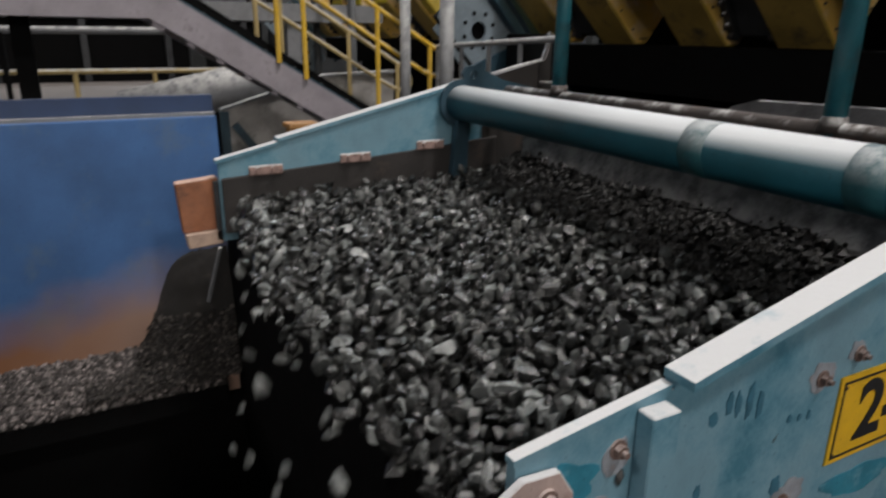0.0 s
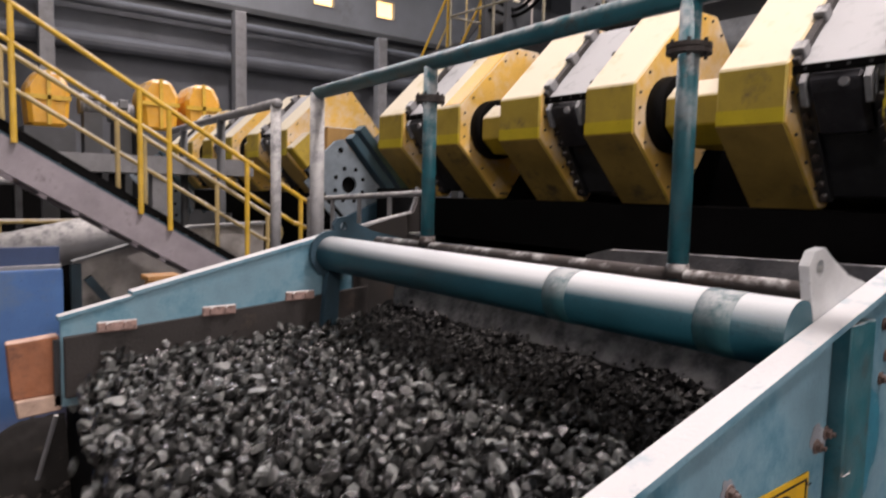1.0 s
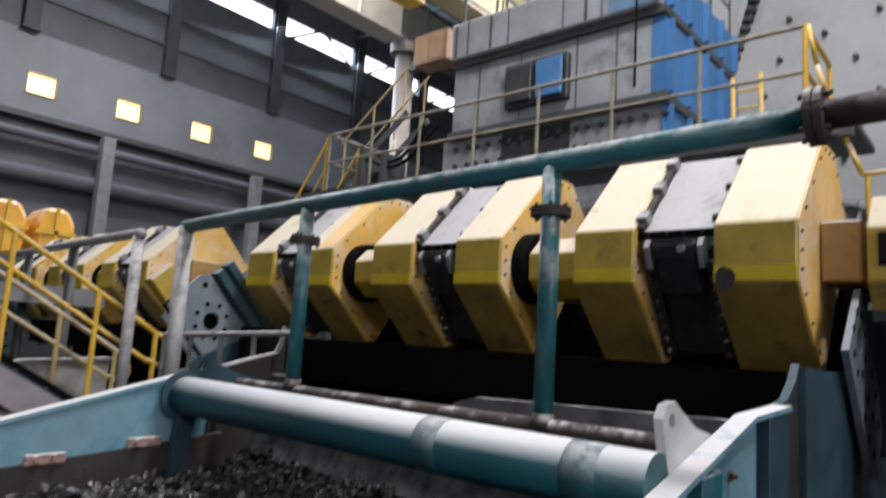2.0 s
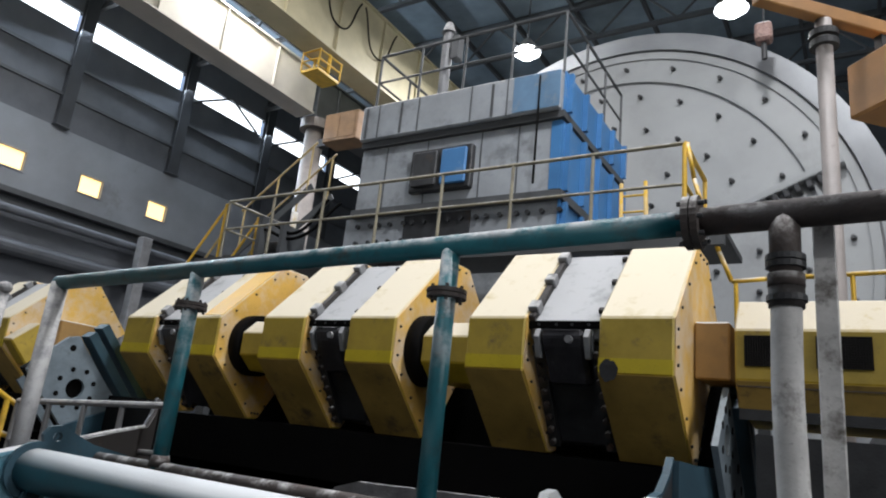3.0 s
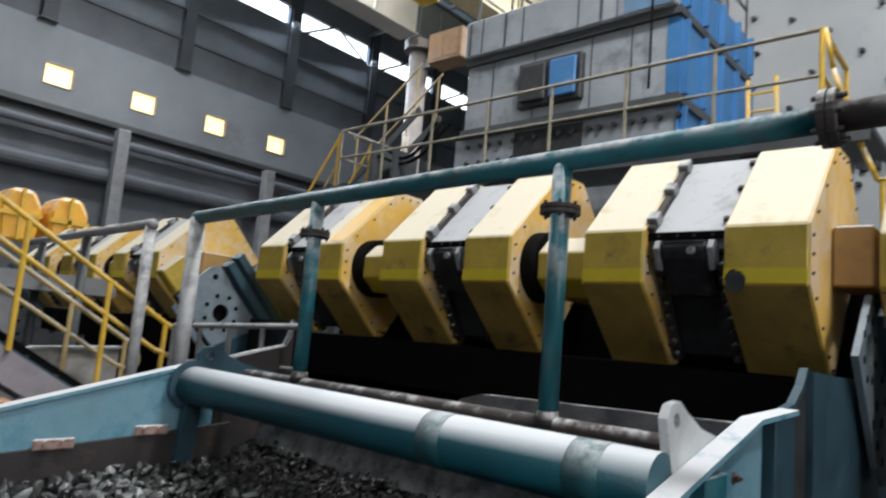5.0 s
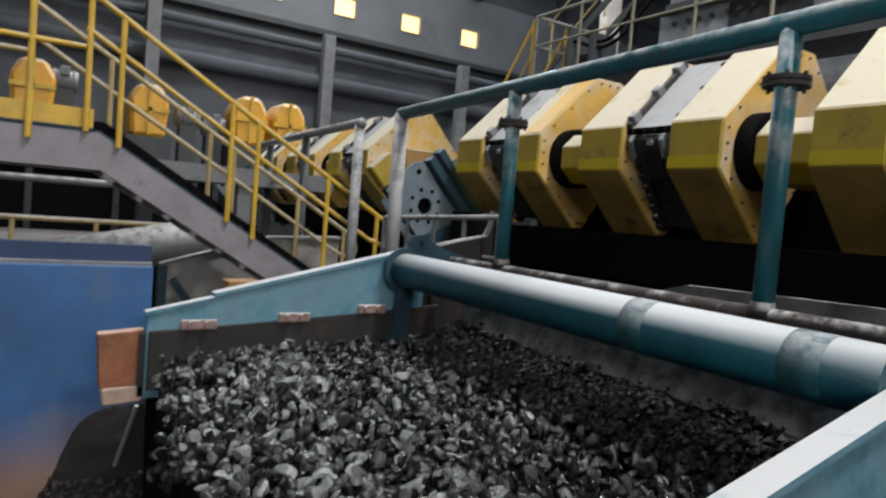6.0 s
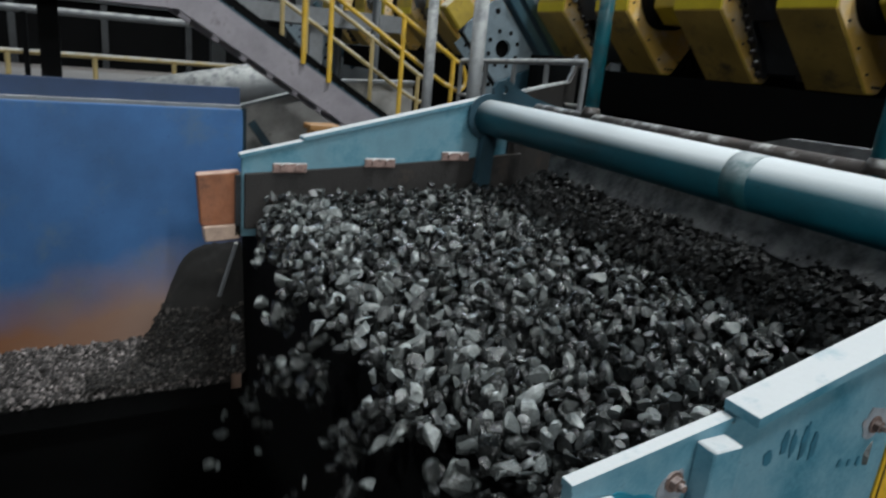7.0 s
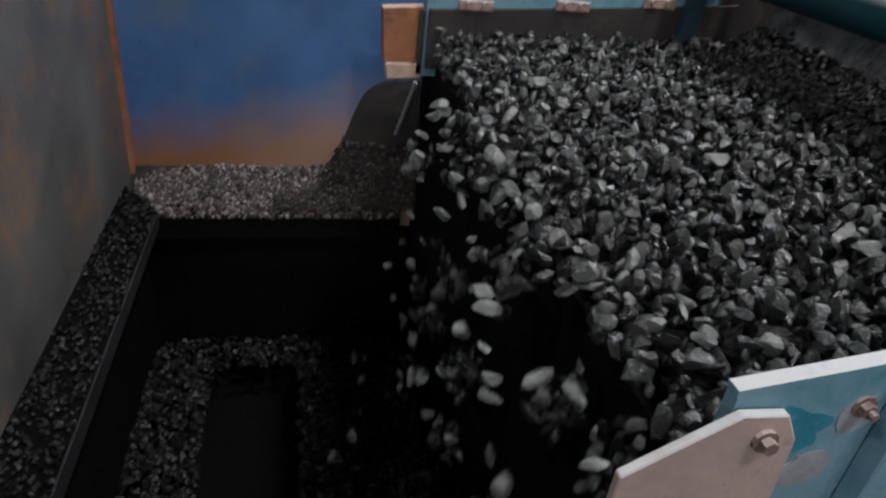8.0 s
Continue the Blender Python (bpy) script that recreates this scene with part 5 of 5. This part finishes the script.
railing("low_railing", [(SX + 0.1, 1.35, -0.45), (-0.75, 1.35, -0.35)], 0.75, M_GREYPAINT, "dusty grey railing behind the screen wall", 0.024, 0.5)

# ---- lower walkway and dark block behind the blue bin ----
bw = thing("lower_walkway", "grey concrete walkway edge with a dull yellow railing", "walkway")
part("slab", box(B(), (-9.0, -8, -0.64), (-6.0, -0.9, -0.40)), M_TAUPE, bw)
# support coloured black for the shade under the slab
part("support", box(B(), (-7.6, -8, -4.0), (-7.2, -0.9, -0.64)), M_BLACK, bw)
railing("lower_railing", [(-6.05, -6.0, -0.40), (-6.05, -0.35, -0.40)], 0.32, M_YRAIL_DULL, "dull yellow low railing on the walkway edge", 0.03, 0.9, False)
# added block, black to stand for the darkness below the landing
dk = thing("dark_block", "black block added for the darkness behind the lower walkway", "tank")
part("shell", box(B(), (-9.9, -9.0, -4.0), (-9.1, 0.9, 0.62), 0.02), M_BLACK, dk)
for k in range(8):
    part("rib", box(B(), (-9.1, -8.6 + 1.3 * k, -4.0), (-9.02, -8.5 + 1.3 * k, 0.6)), M_DARKSTEEL, dk)
part("rim", box(B(), (-9.92, -9.02, 0.62), (-9.0, 0.92, 0.70)), M_STEELFRAME, dk)
ln = thing("launder", "dark dusty launder trough beneath the stairs", "trough")
part("side", prism(B(), [(-0.77, -2.17), (1.38, -2.17), (1.38, -0.045), (0.46, -0.083), (-0.77, -0.442)], "x", -4.25, -4.20), M_LAUNDER, ln)
part("rim", prism(B(), [(-0.80, -0.45), (0.46, -0.083), (1.38, -0.045), (1.38, -0.015), (0.46, -0.053), (-0.80, -0.42)], "x", -4.3, -4.14), M_GREYPAINT, ln)
part("end_stiffener", box(B(), (-4.20, -0.82, -2.17), (-4.12, -0.72, -0.45)), M_TEALDARK, ln)
part("inner_stiffener", prism(B(), [(-0.69, -0.63), (-0.18, -1.34), (-0.10, -1.30), (-0.62, -0.58)], "x", -4.20, -4.13), M_TEALDARK, ln)
part("bottom", box(B(), (-4.20, -0.77, -2.17), (-3.2, 1.38, -2.07)), M_DARKSTEEL, ln)
dn = thing("valve_box", "yellow valve box beside the launder", "box")
part("body", box(B(), (-1.72, -0.70, -0.95), (-1.55, -0.48, -0.33), 0.02), M_ORANGE, dn)
part("stand", box(B(), (-1.68, -0.65, -1.5), (-1.59, -0.53, -0.94)), M_DARKSTEEL, dn)
part("lid", box(B(), (-1.74, -0.72, -0.33), (-1.53, -0.46, -0.29), 0.005), M_ORANGE, dn)
pp = thing("grey_duct", "dusty grey duct pipe lying behind the bin", "pipe")
smooth(part("duct", tube(B(), (-5.5, -1.75, -0.56), (-5.5, 0.28, -0.13), 0.27, 18), M_GREYPAINT, pp))
smooth(part("collar", tube(B(), (-5.5, 0.17, -0.155), (-5.5, 0.30, -0.13), 0.32, 18), M_GREYPAINT, pp))

# ---- discharge bin ----
BX, BYN, BYS = -0.4, -1.47, -3.27
bin_ = thing("discharge_bin", "blue steel discharge bin stained brown, with gravel on its ledges", "bin")
# blue plate, with a brown stained lower part of its own shape
M_BLUEPLATE = mat("blue plate stained brown below", (0.042, 0.125, 0.30), 0.6, 0, 0.25, 2.0, 0.12, (0.085, 0.145, 0.23), 0.55, 2.2)
nt = M_BLUEPLATE.node_tree
bsdf = nt.nodes["Principled BSDF"]
old = bsdf.inputs["Base Color"].links[0].from_socket
tcn, sepn, nzn = nt.nodes.new("ShaderNodeTexCoord"), nt.nodes.new("ShaderNodeSeparateXYZ"), nt.nodes.new("ShaderNodeTexNoise")
nzn.inputs["Scale"].default_value, nzn.inputs["Detail"].default_value = 1.6, 5
nt.links.new(tcn.outputs["Object"], sepn.inputs[0])
nt.links.new(tcn.outputs["Object"], nzn.inputs["Vector"])
ad = nt.nodes.new("ShaderNodeMath")
ad.operation = "MULTIPLY_ADD"
nt.links.new(nzn.outputs["Fac"], ad.inputs[0])
ad.inputs[1].default_value = 0.5
slope_n = nt.nodes.new("ShaderNodeMath")
slope_n.operation = "MULTIPLY_ADD"
nt.links.new(sepn.outputs[1], slope_n.inputs[0])
slope_n.inputs[1].default_value = -0.20
nt.links.new(sepn.outputs[2], slope_n.inputs[2])
nt.links.new(slope_n.outputs[0], ad.inputs[2])
mrn = nt.nodes.new("ShaderNodeMapRange")
mrn.inputs[1].default_value, mrn.inputs[2].default_value = -0.62, -0.24
nt.links.new(ad.outputs[0], mrn.inputs[0])
mxn = nt.nodes.new("ShaderNodeMix")
mxn.data_type = "RGBA"
nz2 = nt.nodes.new("ShaderNodeTexNoise")
nz2.inputs["Scale"].default_value = 3.0
mx2 = nt.nodes.new("ShaderNodeMix")
mx2.data_type = "RGBA"
mx2.inputs[6].default_value, mx2.inputs[7].default_value = (0.23, 0.085, 0.027, 1), (0.30, 0.19, 0.145, 1)
nt.links.new(tcn.outputs["Object"], nz2.inputs["Vector"])
side_n = nt.nodes.new("ShaderNodeMapRange")
side_n.inputs[1].default_value, side_n.inputs[2].default_value = -2.7, -1.9
nt.links.new(sepn.outputs[1], side_n.inputs[0])
add_n = nt.nodes.new("ShaderNodeMath")
add_n.operation = "MULTIPLY_ADD"
nt.links.new(nz2.outputs["Fac"], add_n.inputs[0])
add_n.inputs[1].default_value = 0.5
nt.links.new(side_n.outputs[0], add_n.inputs[2])
nt.links.new(add_n.outputs[0], mx2.inputs[0])
nt.links.new(mrn.outputs[0], mxn.inputs[0])
nt.links.new(mx2.outputs[2], mxn.inputs[6])
nt.links.new(old, mxn.inputs[7])
nt.links.new(mxn.outputs[2], bsdf.inputs["Base Color"])
bp_ = part("back_plate", box(B(), (BX - 0.05, BYS, -3.9), (BX, BYN, -0.07), 0.004), M_BLUEPLATE, bin_, "blue plate stained brown lower down")
part("rim", box(B(), (BX - 0.09, BYS, -0.10), (BX - 0.052, BYN, -0.05)), M_GREYPAINT, bp_)
part("navy_rim", box(B(), (BX - 0.16, BYS, -0.6), (BX - 0.10, BYN, 0.05)), mat("navy painted steel", (0.02, 0.045, 0.11), 0.5, 0, 0.25, 3, 0.1), bin_, "navy blue rim plate behind")
part("side_plate", box(B(), (BX - 0.05, BYS - 0.05, -3.9), (3.0, BYS, 0.4), 0.004), M_BINWALL, bin_, "worn grey side plate with brown streaks")
part("seam", box(B(), (BX, BYS, -1.75), (BX + 0.03, BYS + 0.03, -0.1)), M_RUST, bin_, "rusty corner seam")
# ledge, lining and floor take near black as the bin's inner shade
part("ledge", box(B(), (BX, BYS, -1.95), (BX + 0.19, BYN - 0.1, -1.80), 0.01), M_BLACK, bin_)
part("lower_plate", box(B(), (BX, BYS + 0.01, -3.2), (BX + 0.06, BYN, -1.95)), M_BLACK, bin_, "lower lining coloured black for the bin's shade")
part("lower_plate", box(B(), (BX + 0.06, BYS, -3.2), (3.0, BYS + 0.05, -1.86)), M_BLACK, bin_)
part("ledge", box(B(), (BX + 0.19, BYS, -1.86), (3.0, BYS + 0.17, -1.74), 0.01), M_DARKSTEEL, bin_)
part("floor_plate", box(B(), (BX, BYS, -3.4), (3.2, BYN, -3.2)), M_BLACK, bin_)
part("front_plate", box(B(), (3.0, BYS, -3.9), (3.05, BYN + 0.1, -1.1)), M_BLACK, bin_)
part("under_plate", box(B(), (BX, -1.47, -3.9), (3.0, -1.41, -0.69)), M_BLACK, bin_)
# rusty guide block at the lip
gb = thing("guide_block", "rusty orange steel guide block at the wall's end", "bracket")
part("block", prism(B(), [(-1.785, -0.40), (-1.55, -0.38), (-1.545, -0.69), (-1.765, -0.70)], "x", -0.14, -0.06, 0.006), M_RUST, gb)
part("foot", prism(B(), [(-1.755, -0.70), (-1.545, -0.69), (-1.55, -0.775), (-1.745, -0.79)], "x", -0.14, -0.03, 0.006), mat("pale dusty rust", (0.46, 0.33, 0.26), 0.8, 0, 0.3, 9, 0.4, (0.25, 0.12, 0.07), 0.35, 10), gb, "dusty pale lower foot")
part("bracket", box(B(), (-0.13, -1.58, -0.75), (-0.03, -1.50, -0.40)), M_DARKSTEEL, gb)
part("guide_bar", tube(B(), (0.0, -1.58, -0.79), (-0.1, -1.66, -1.15), 0.012, 8), M_GREYPAINT, gb)


# ---- stones ----
def stone_shape(bm, c, r, rnd, sub=1):
    """An angular broken stone: a rough ball squeezed, with cut sides."""
    res = bmesh.ops.create_icosphere(bm, subdivisions=sub, radius=1.0)
    q = Euler([rnd.uniform(0, 6.28) for _ in range(3)]).to_matrix()
    s = Vector((rnd.uniform(0.85, 1.55), rnd.uniform(0.75, 1.15), rnd.uniform(0.45, 0.85)))
    cuts = [(Vector([rnd.gauss(0, 1) for _ in range(3)]).normalized(), rnd.uniform(0.32, 0.68)) for _ in range(8)]
    for v in res["verts"]:
        p = v.co * rnd.uniform(0.98, 1.03)
        for d, k in cuts:
            o = p.dot(d)
            if o > k:
                p -= d * (o - k)
        v.co = q @ Vector((p.x * s.x, p.y * s.y, p.z * s.z)) * r + c


def bed_z(y):
    return -0.50 + 0.03 * (y + 1.5)


rnd = random.Random(11)
CW, CH = 0.15, 0.14


def clump_mesh(seed):
    """A handful of stones that ride together, two layers deep."""
    r_ = random.Random(seed)
    bm = B()
    for i in range(4):
        for j in range(3):
            r = r_.uniform(0.019, 0.037) * (1.25 if r_.random() < 0.1 else 1)
            stone_shape(bm, Vector(((i + 0.5 + r_.uniform(-0.45, 0.45)) * CW / 4 - CW / 2, (j + 0.5 + r_.uniform(-0.45, 0.45)) * CH / 3 - CH / 2, r_.uniform(-0.05, 0.022))), r, r_, 2)
    for i in range(4):
        stone_shape(bm, Vector((r_.uniform(-0.06, 0.06), r_.uniform(-0.06, 0.06), -0.07)), 0.042, r_)
    me = bpy.data.meshes.new("stones")
    bm.to_mesh(me)
    bm.free()
    me.materials.append(M_STONE)
    return me


meshes = [clump_mesh(100 + k) for k in range(48)]
single = []
for k in range(12):
    bm = B()
    stone_shape(bm, Vector((0, 0, 0)), 0.036, random.Random(500 + k), 2)
    me = bpy.data.meshes.new("stone")
    bm.to_mesh(me)
    bm.free()
    me.materials.append(M_STONE)
    single.append(me)
SPEED, LIP = 0.36, -1.70


def lip_y(x):
    """Where the bed breaks off; it draws back towards both walls."""
    return float(np.interp(x, (0.0, 0.5, 1.0, 1.5, 2.4, 2.95), (-1.40, -1.44, -1.53, -1.60, -1.59, -1.52)))


clumps, fallers = [], []
n_rows = math.ceil((8.0 * SPEED + 2.0) / CH)
for c in range(20):
    phase = rnd.uniform(-0.5, 0.5)
    for k in range(n_rows):
        ob = new("stone_clump", meshes[rnd.randrange(48)])
        tagged(ob, "wet dark grey broken stones riding down the screen", "stones", "stone bed", "stuff")
        clumps.append((ob, 0.045 + (c + 0.5) * CW * 0.985 + rnd.uniform(-0.015, 0.015), LIP + (k + 0.5 + phase + rnd.uniform(-0.08, 0.08)) * CH, rnd.uniform(-20, 20), rnd.randrange(2) * 180, rnd.uniform(-0.012, 0.012), rnd.uniform(0.8, 1.2)))
for k in range(298):
    ob = new("falling_stone", single[rnd.randrange(12)])
    s = rnd.uniform(0.55, 1.3)
    ob.scale = (s, s, s)
    tagged(ob, "single wet grey stone tumbling off the screen lip", "stone", "falling stones")
    fallers.append((ob, rnd.uniform(0.3, 2.95), rnd.uniform(-0.45, 0.95) if k < 88 else rnd.uniform(5.9, 8.0), rnd.uniform(0.35, 0.85), [rnd.uniform(-180, 180) for _ in range(3)], rnd.uniform(-0.2, 0.25)))


# gravel on ledges: many small stones in single meshes
def gravel(name, label, count, where, r0, r1, seed, material=M_GRAVEL):
    r_ = random.Random(seed)
    vs, fs = [], []
    base = [Vector(v) for v in ((1, 0, 0), (-1, 0, 0), (0, 1, 0), (0, -1, 0), (0, 0, 1), (0, 0, -1))]
    tri = ((0, 2, 4), (2, 1, 4), (1, 3, 4), (3, 0, 4), (2, 0, 5), (1, 2, 5), (3, 1, 5), (0, 3, 5))
    for _ in range(count):
        p = Vector(where(r_))
        q = Euler([r_.uniform(0, 6.28) for _ in range(3)]).to_matrix()
        r = r_.uniform(r0, r1)
        k = len(vs)
        vs += [q @ (v * r * r_.uniform(0.6, 1.2)) + p for v in base]
        fs += [tuple(k + i for i in t) for t in tri]
    me = bpy.data.meshes.new(name)
    me.from_pydata([tuple(v) for v in vs], [], fs)
    me.materials.append(material)
    ob = new(name, me)
    return tagged(ob, label, "gravel", kind="stuff")


def heap(u):
    """Height of the gravel heap along the ledge, u from the far corner (0) to the lip (1)."""
    return 0.20 + 0.03 * math.sin(7 * u) + 0.16 * u


def on_ledge(r_):
    u, v = r_.random(), r_.random()
    y = BYS + 0.03 + u * (BYN - 0.17 - BYS)
    return (BX + 0.01 + 0.19 * v, y, -1.79 + heap(u) * (1 - v) ** 0.8 + 0.01 + r_.uniform(-0.01, 0.01))


def side_ledge(r_):
    v = r_.random()
    return (r_.uniform(BX + 0.2, 2.9), BYS + 0.01 + 0.155 * v, -1.56 - 0.16 * v + r_.uniform(-0.01, 0.01))


# near black here stands for the shade on the side ledge
part("ledge_fill", prism(B(), [(BYS, -1.74), (BYS + 0.165, -1.74), (BYS, -1.57)], "x", BX + 0.19, 3.0), M_BLACK, bin_, "packed side ledge fines, blackened as the bin's shade")
part("ledge_fill", prism(B(), [(BX, -1.80), (BX + 0.185, -1.80), (BX, -1.52)], "y", BYS, BYN - 0.1), M_FINES, bin_)
gravel("ledge_gravel", "pale brown grey gravel heaped on the bin ledge", 5200, on_ledge, 0.008, 0.022, 21)
gravel("side_ledge_gravel", "dark gravel along the side ledge of the bin", 1200, lambda r_: side_ledge(r_), 0.007, 0.018, 22, M_SHADEGRAVEL)


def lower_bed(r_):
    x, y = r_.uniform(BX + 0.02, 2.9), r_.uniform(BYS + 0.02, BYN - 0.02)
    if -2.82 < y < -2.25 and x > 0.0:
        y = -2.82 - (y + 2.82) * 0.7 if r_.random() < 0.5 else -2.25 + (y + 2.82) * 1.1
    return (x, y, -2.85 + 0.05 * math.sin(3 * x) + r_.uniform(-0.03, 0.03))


# the shade of the bin's depth is put into this gravel's colour
gravel("lower_gravel", "wet stones deep in the bin, blackened as its shade", 6000, lower_bed, 0.012, 0.038, 23, M_SHADEGRAVEL)
# bank of fines along the apron's foot, black as the tube's shade
def fines_top(x, v):
    """Height of the fines bank, v from the apron (0) out over the bed (1)."""
    return -0.27 - 0.20 * v + 0.03 * noise.noise((x * 4, v * 2, 7)) + 0.015 * noise.noise((x * 17, v * 9, 2))


def fines_reach(x):
    return -0.04 + 0.10 * noise.noise((x * 2.3, 0, 3)) - 0.15 * max(0.0, x - 2.0)


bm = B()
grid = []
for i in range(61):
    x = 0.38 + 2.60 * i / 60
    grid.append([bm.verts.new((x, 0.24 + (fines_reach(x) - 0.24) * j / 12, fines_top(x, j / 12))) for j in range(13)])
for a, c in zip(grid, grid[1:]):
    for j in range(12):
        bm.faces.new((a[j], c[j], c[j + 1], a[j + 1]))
tagged(smooth(part("shade_fines", bm, M_BLACK)), "fines banked along the feed apron, blackened as the tube's shade", "fines", kind="stuff")


def on_fines(r_):
    x, v = r_.uniform(0.4, 2.96), r_.random() ** 0.6
    return (x, 0.22 + (fines_reach(x) - 0.05 - 0.22) * v, fines_top(x, v) + r_.uniform(-0.008, 0.012))


gravel("shade_fines_gravel", "small wet stones on the bank, blackened as the tube's shade", 2600, on_fines, 0.008, 0.026, 31, M_SHADEGRAVEL)
# fines heap behind the lip against the blue plate
bm = B()
nu, nv = 56, 24
grid = []
for i in range(nu + 1):
    u = i / nu
    y = -2.40 + 0.92 * u
    top = -1.60 + 0.70 * (1 / (1 + math.exp(-(u - 0.50) * 14)))
    row = []
    for j in range(nv + 1):
        v = j / nv
        row.append(bm.verts.new((BX + 0.01 + 0.20 * v, y, -1.72 + (top + 1.72) * (1 - v ** 1.5) + 0.035 * noise.noise((u * 9, v * 9, 0)) + 0.02 * noise.noise((u * 31, v * 25, 4)))))
    grid.append(row)
for i in range(nu):
    for j in range(nv):
        bm.faces.new((grid[i][j], grid[i + 1][j], grid[i + 1][j + 1], grid[i][j + 1]))
fh = smooth(part("fines_heap", bm, M_FINES))
tagged(fh, "dark heap of packed wet fines against the blue plate", "heap", kind="stuff")

def on_heap(r_):
    u, v = r_.uniform(0.0, 0.98), r_.random()
    top = -1.60 + 0.70 * (1 / (1 + math.exp(-(u - 0.50) * 14)))
    z = -1.72 + (top + 1.72) * (1 - v ** 1.5)
    if z > -1.28:
        v = r_.uniform(0.7, 1.0)
        z = -1.72 + (top + 1.72) * (1 - v ** 1.5)
    return (BX + 0.015 + 0.20 * v, -2.40 + 0.92 * u, z + r_.uniform(-0.012, 0.012))


gravel("heap_gravel", "dull brown gravel over the foot of the fines heap", 2600, on_heap, 0.008, 0.02, 41, M_HEAPGRAVEL)

# ---- camera side: platform and things to the east ----
tagged(part("platform", box(B(), (3.15, -6, -1.32), (7.5, 2.2, -1.25)), M_DARKSTEEL), "dark grated steel platform", "platform", kind="structure")
e = thing("jib_crane", "grey round jib post with an orange arm and hoist box", "crane")
JX, JY = 3.79, 4.0
smooth(part("post", tube(B(), (JX, JY, -4), (JX, JY, 4.36), 0.068, 20), M_TAUPE, e))
for z in (4.08, 4.18):
    part("collar", tube(B(), (JX, JY, z), (JX, JY, z + 0.06), 0.12, 20), M_DARKSTEEL, e)
turn = Matrix.Translation((JX, JY, 0)) @ Matrix.Rotation(radians(45), 4, "Z")
part("arm", box(B(), (-0.7, -0.06, 4.36), (2.2, 0.06, 4.5), 0.01, turn), M_ORANGE, e, "orange brown arm")
part("hoist_box", box(B(), (0.42, -0.28, 3.55), (0.95, 0.2, 4.10), 0.02, turn), M_ORANGE, e, "orange hoist box")
part("hanger", box(B(), (0.6, -0.04, 4.1), (0.7, 0.04, 4.37), 0, turn), M_DARKSTEEL, e)
part("chain", tube(B(), turn @ Vector((0.6, -0.3, 1.5)), turn @ Vector((0.6, -0.3, 4.2)), 0.018, 6), M_DARKSTEEL, e)


def motions():
    """Stones ride down the deck and drop over its lip into the bin; single stones tumble after them."""
    # the mill turns nine times a minute
    walk(mill, [(k * 0.5, pose(-0.91, 11.5, 3.9, 0, 27 * k, -7.9)) for k in range(17)])
    for ob, x, y0, turn, flip, dz, swing in clumps:
        rows = []
        lip = lip_y(x) + 0.05 * math.sin(x * 23 + y0 * 31)
        t_lip = max((y0 - lip) / SPEED, 0.0)
        rx0, rz0 = 0.0, turn + flip
        t = 0.0
        times = [0.0]
        k = 1
        while k * 0.5 < min(t_lip, 8.01):
            times.append(k * 0.5)
            k += 1
        for t in times:
            y = max(y0 - SPEED * t, lip)
            rows.append((t, pose(x + 0.006 * math.sin(9 * t + x * 7), y, bed_z(y) + dz + 0.006 * math.sin(13 * t + y0 * 5), 4 * math.sin(3 * t + x), 4 * math.cos(2.4 * t + y0 * 3), rz0 + 4 * math.sin(t * swing * 2))))
        if t_lip < 8.0:
            if t_lip - rows[-1][0] < 0.08 and len(rows) > 1:
                rows.pop()
            z0 = bed_z(lip) + dz
            if t_lip > 0.02 and t_lip > rows[-1][0] + 0.04:
                rows.append((t_lip, pose(x, lip, z0, 0, 0, rz0)))
            for s in (0.1, 0.2, 0.3, 0.4, 0.55, 0.7):
                if t_lip + s > 8.0:
                    s = 8.0 - t_lip
                    if s < 0.03:
                        break
                z = max(z0 - 4.9 * s * s, -3.05)
                rows.append((t_lip + s, pose(x + 0.1 * s * math.sin(y0 * 40), lip - (0.06 + 0.13 * swing * abs(math.sin(y0 * 57 + x * 11))) * s, z, min(80, 170 * s * swing) * (1 if flip == 0 else -1), 40 * s * math.sin(x * 50), rz0)))
                if t_lip + s >= 7.999:
                    break
        if rows[-1][0] < 7.97:
            rows.append((8.0, rows[-1][1]))
        walk(ob, rows)
    for ob, x, t0, v, spin, up in fallers:
        y0 = lip_y(x) + 0.02
        z0 = bed_z(y0) + 0.01
        rows = []
        ride = 0.6
        for s in ((-t0,) if t0 < 0 else ()) + (-8.0, -ride, 0.0, 0.08, 0.16, 0.24, 0.32, 0.42, 0.52, 0.62, 0.72):
            t = t0 + s
            if s == -8.0:
                t = 0.0
                if t0 - ride <= 0.05:
                    continue
            if t > 8.0 and s > 0 and rows and rows[-1][0] < 7.97:
                s, t = 8.0 - t0, 8.0
            if t < 0 or t > 8.0:
                continue
            if s <= 0:
                d = max(t0 - t, 0)
                rows.append((t, pose(x, y0 + SPEED * d, bed_z(y0 + SPEED * d) + 0.01, *spin)))
            else:
                z = max(z0 + up * s - 4.9 * s * s, -2.85)
                rows.append((t, pose(x, y0 - v * s, z, spin[0] + 130 * s, spin[1] + 90 * s, spin[2] + 70 * s)))
        if not rows:
            continue
        if rows[0][0] > 0.02:
            rows.insert(0, (0.0, rows[0][1]))
        if rows[-1][0] < 7.97:
            rows.append((8.0, rows[-1][1]))
        keep = [rows[0]]
        for r in rows[1:]:
            if frame(r[0]) > frame(keep[-1][0]):
                keep.append(r)
        walk(ob, keep)


motions()
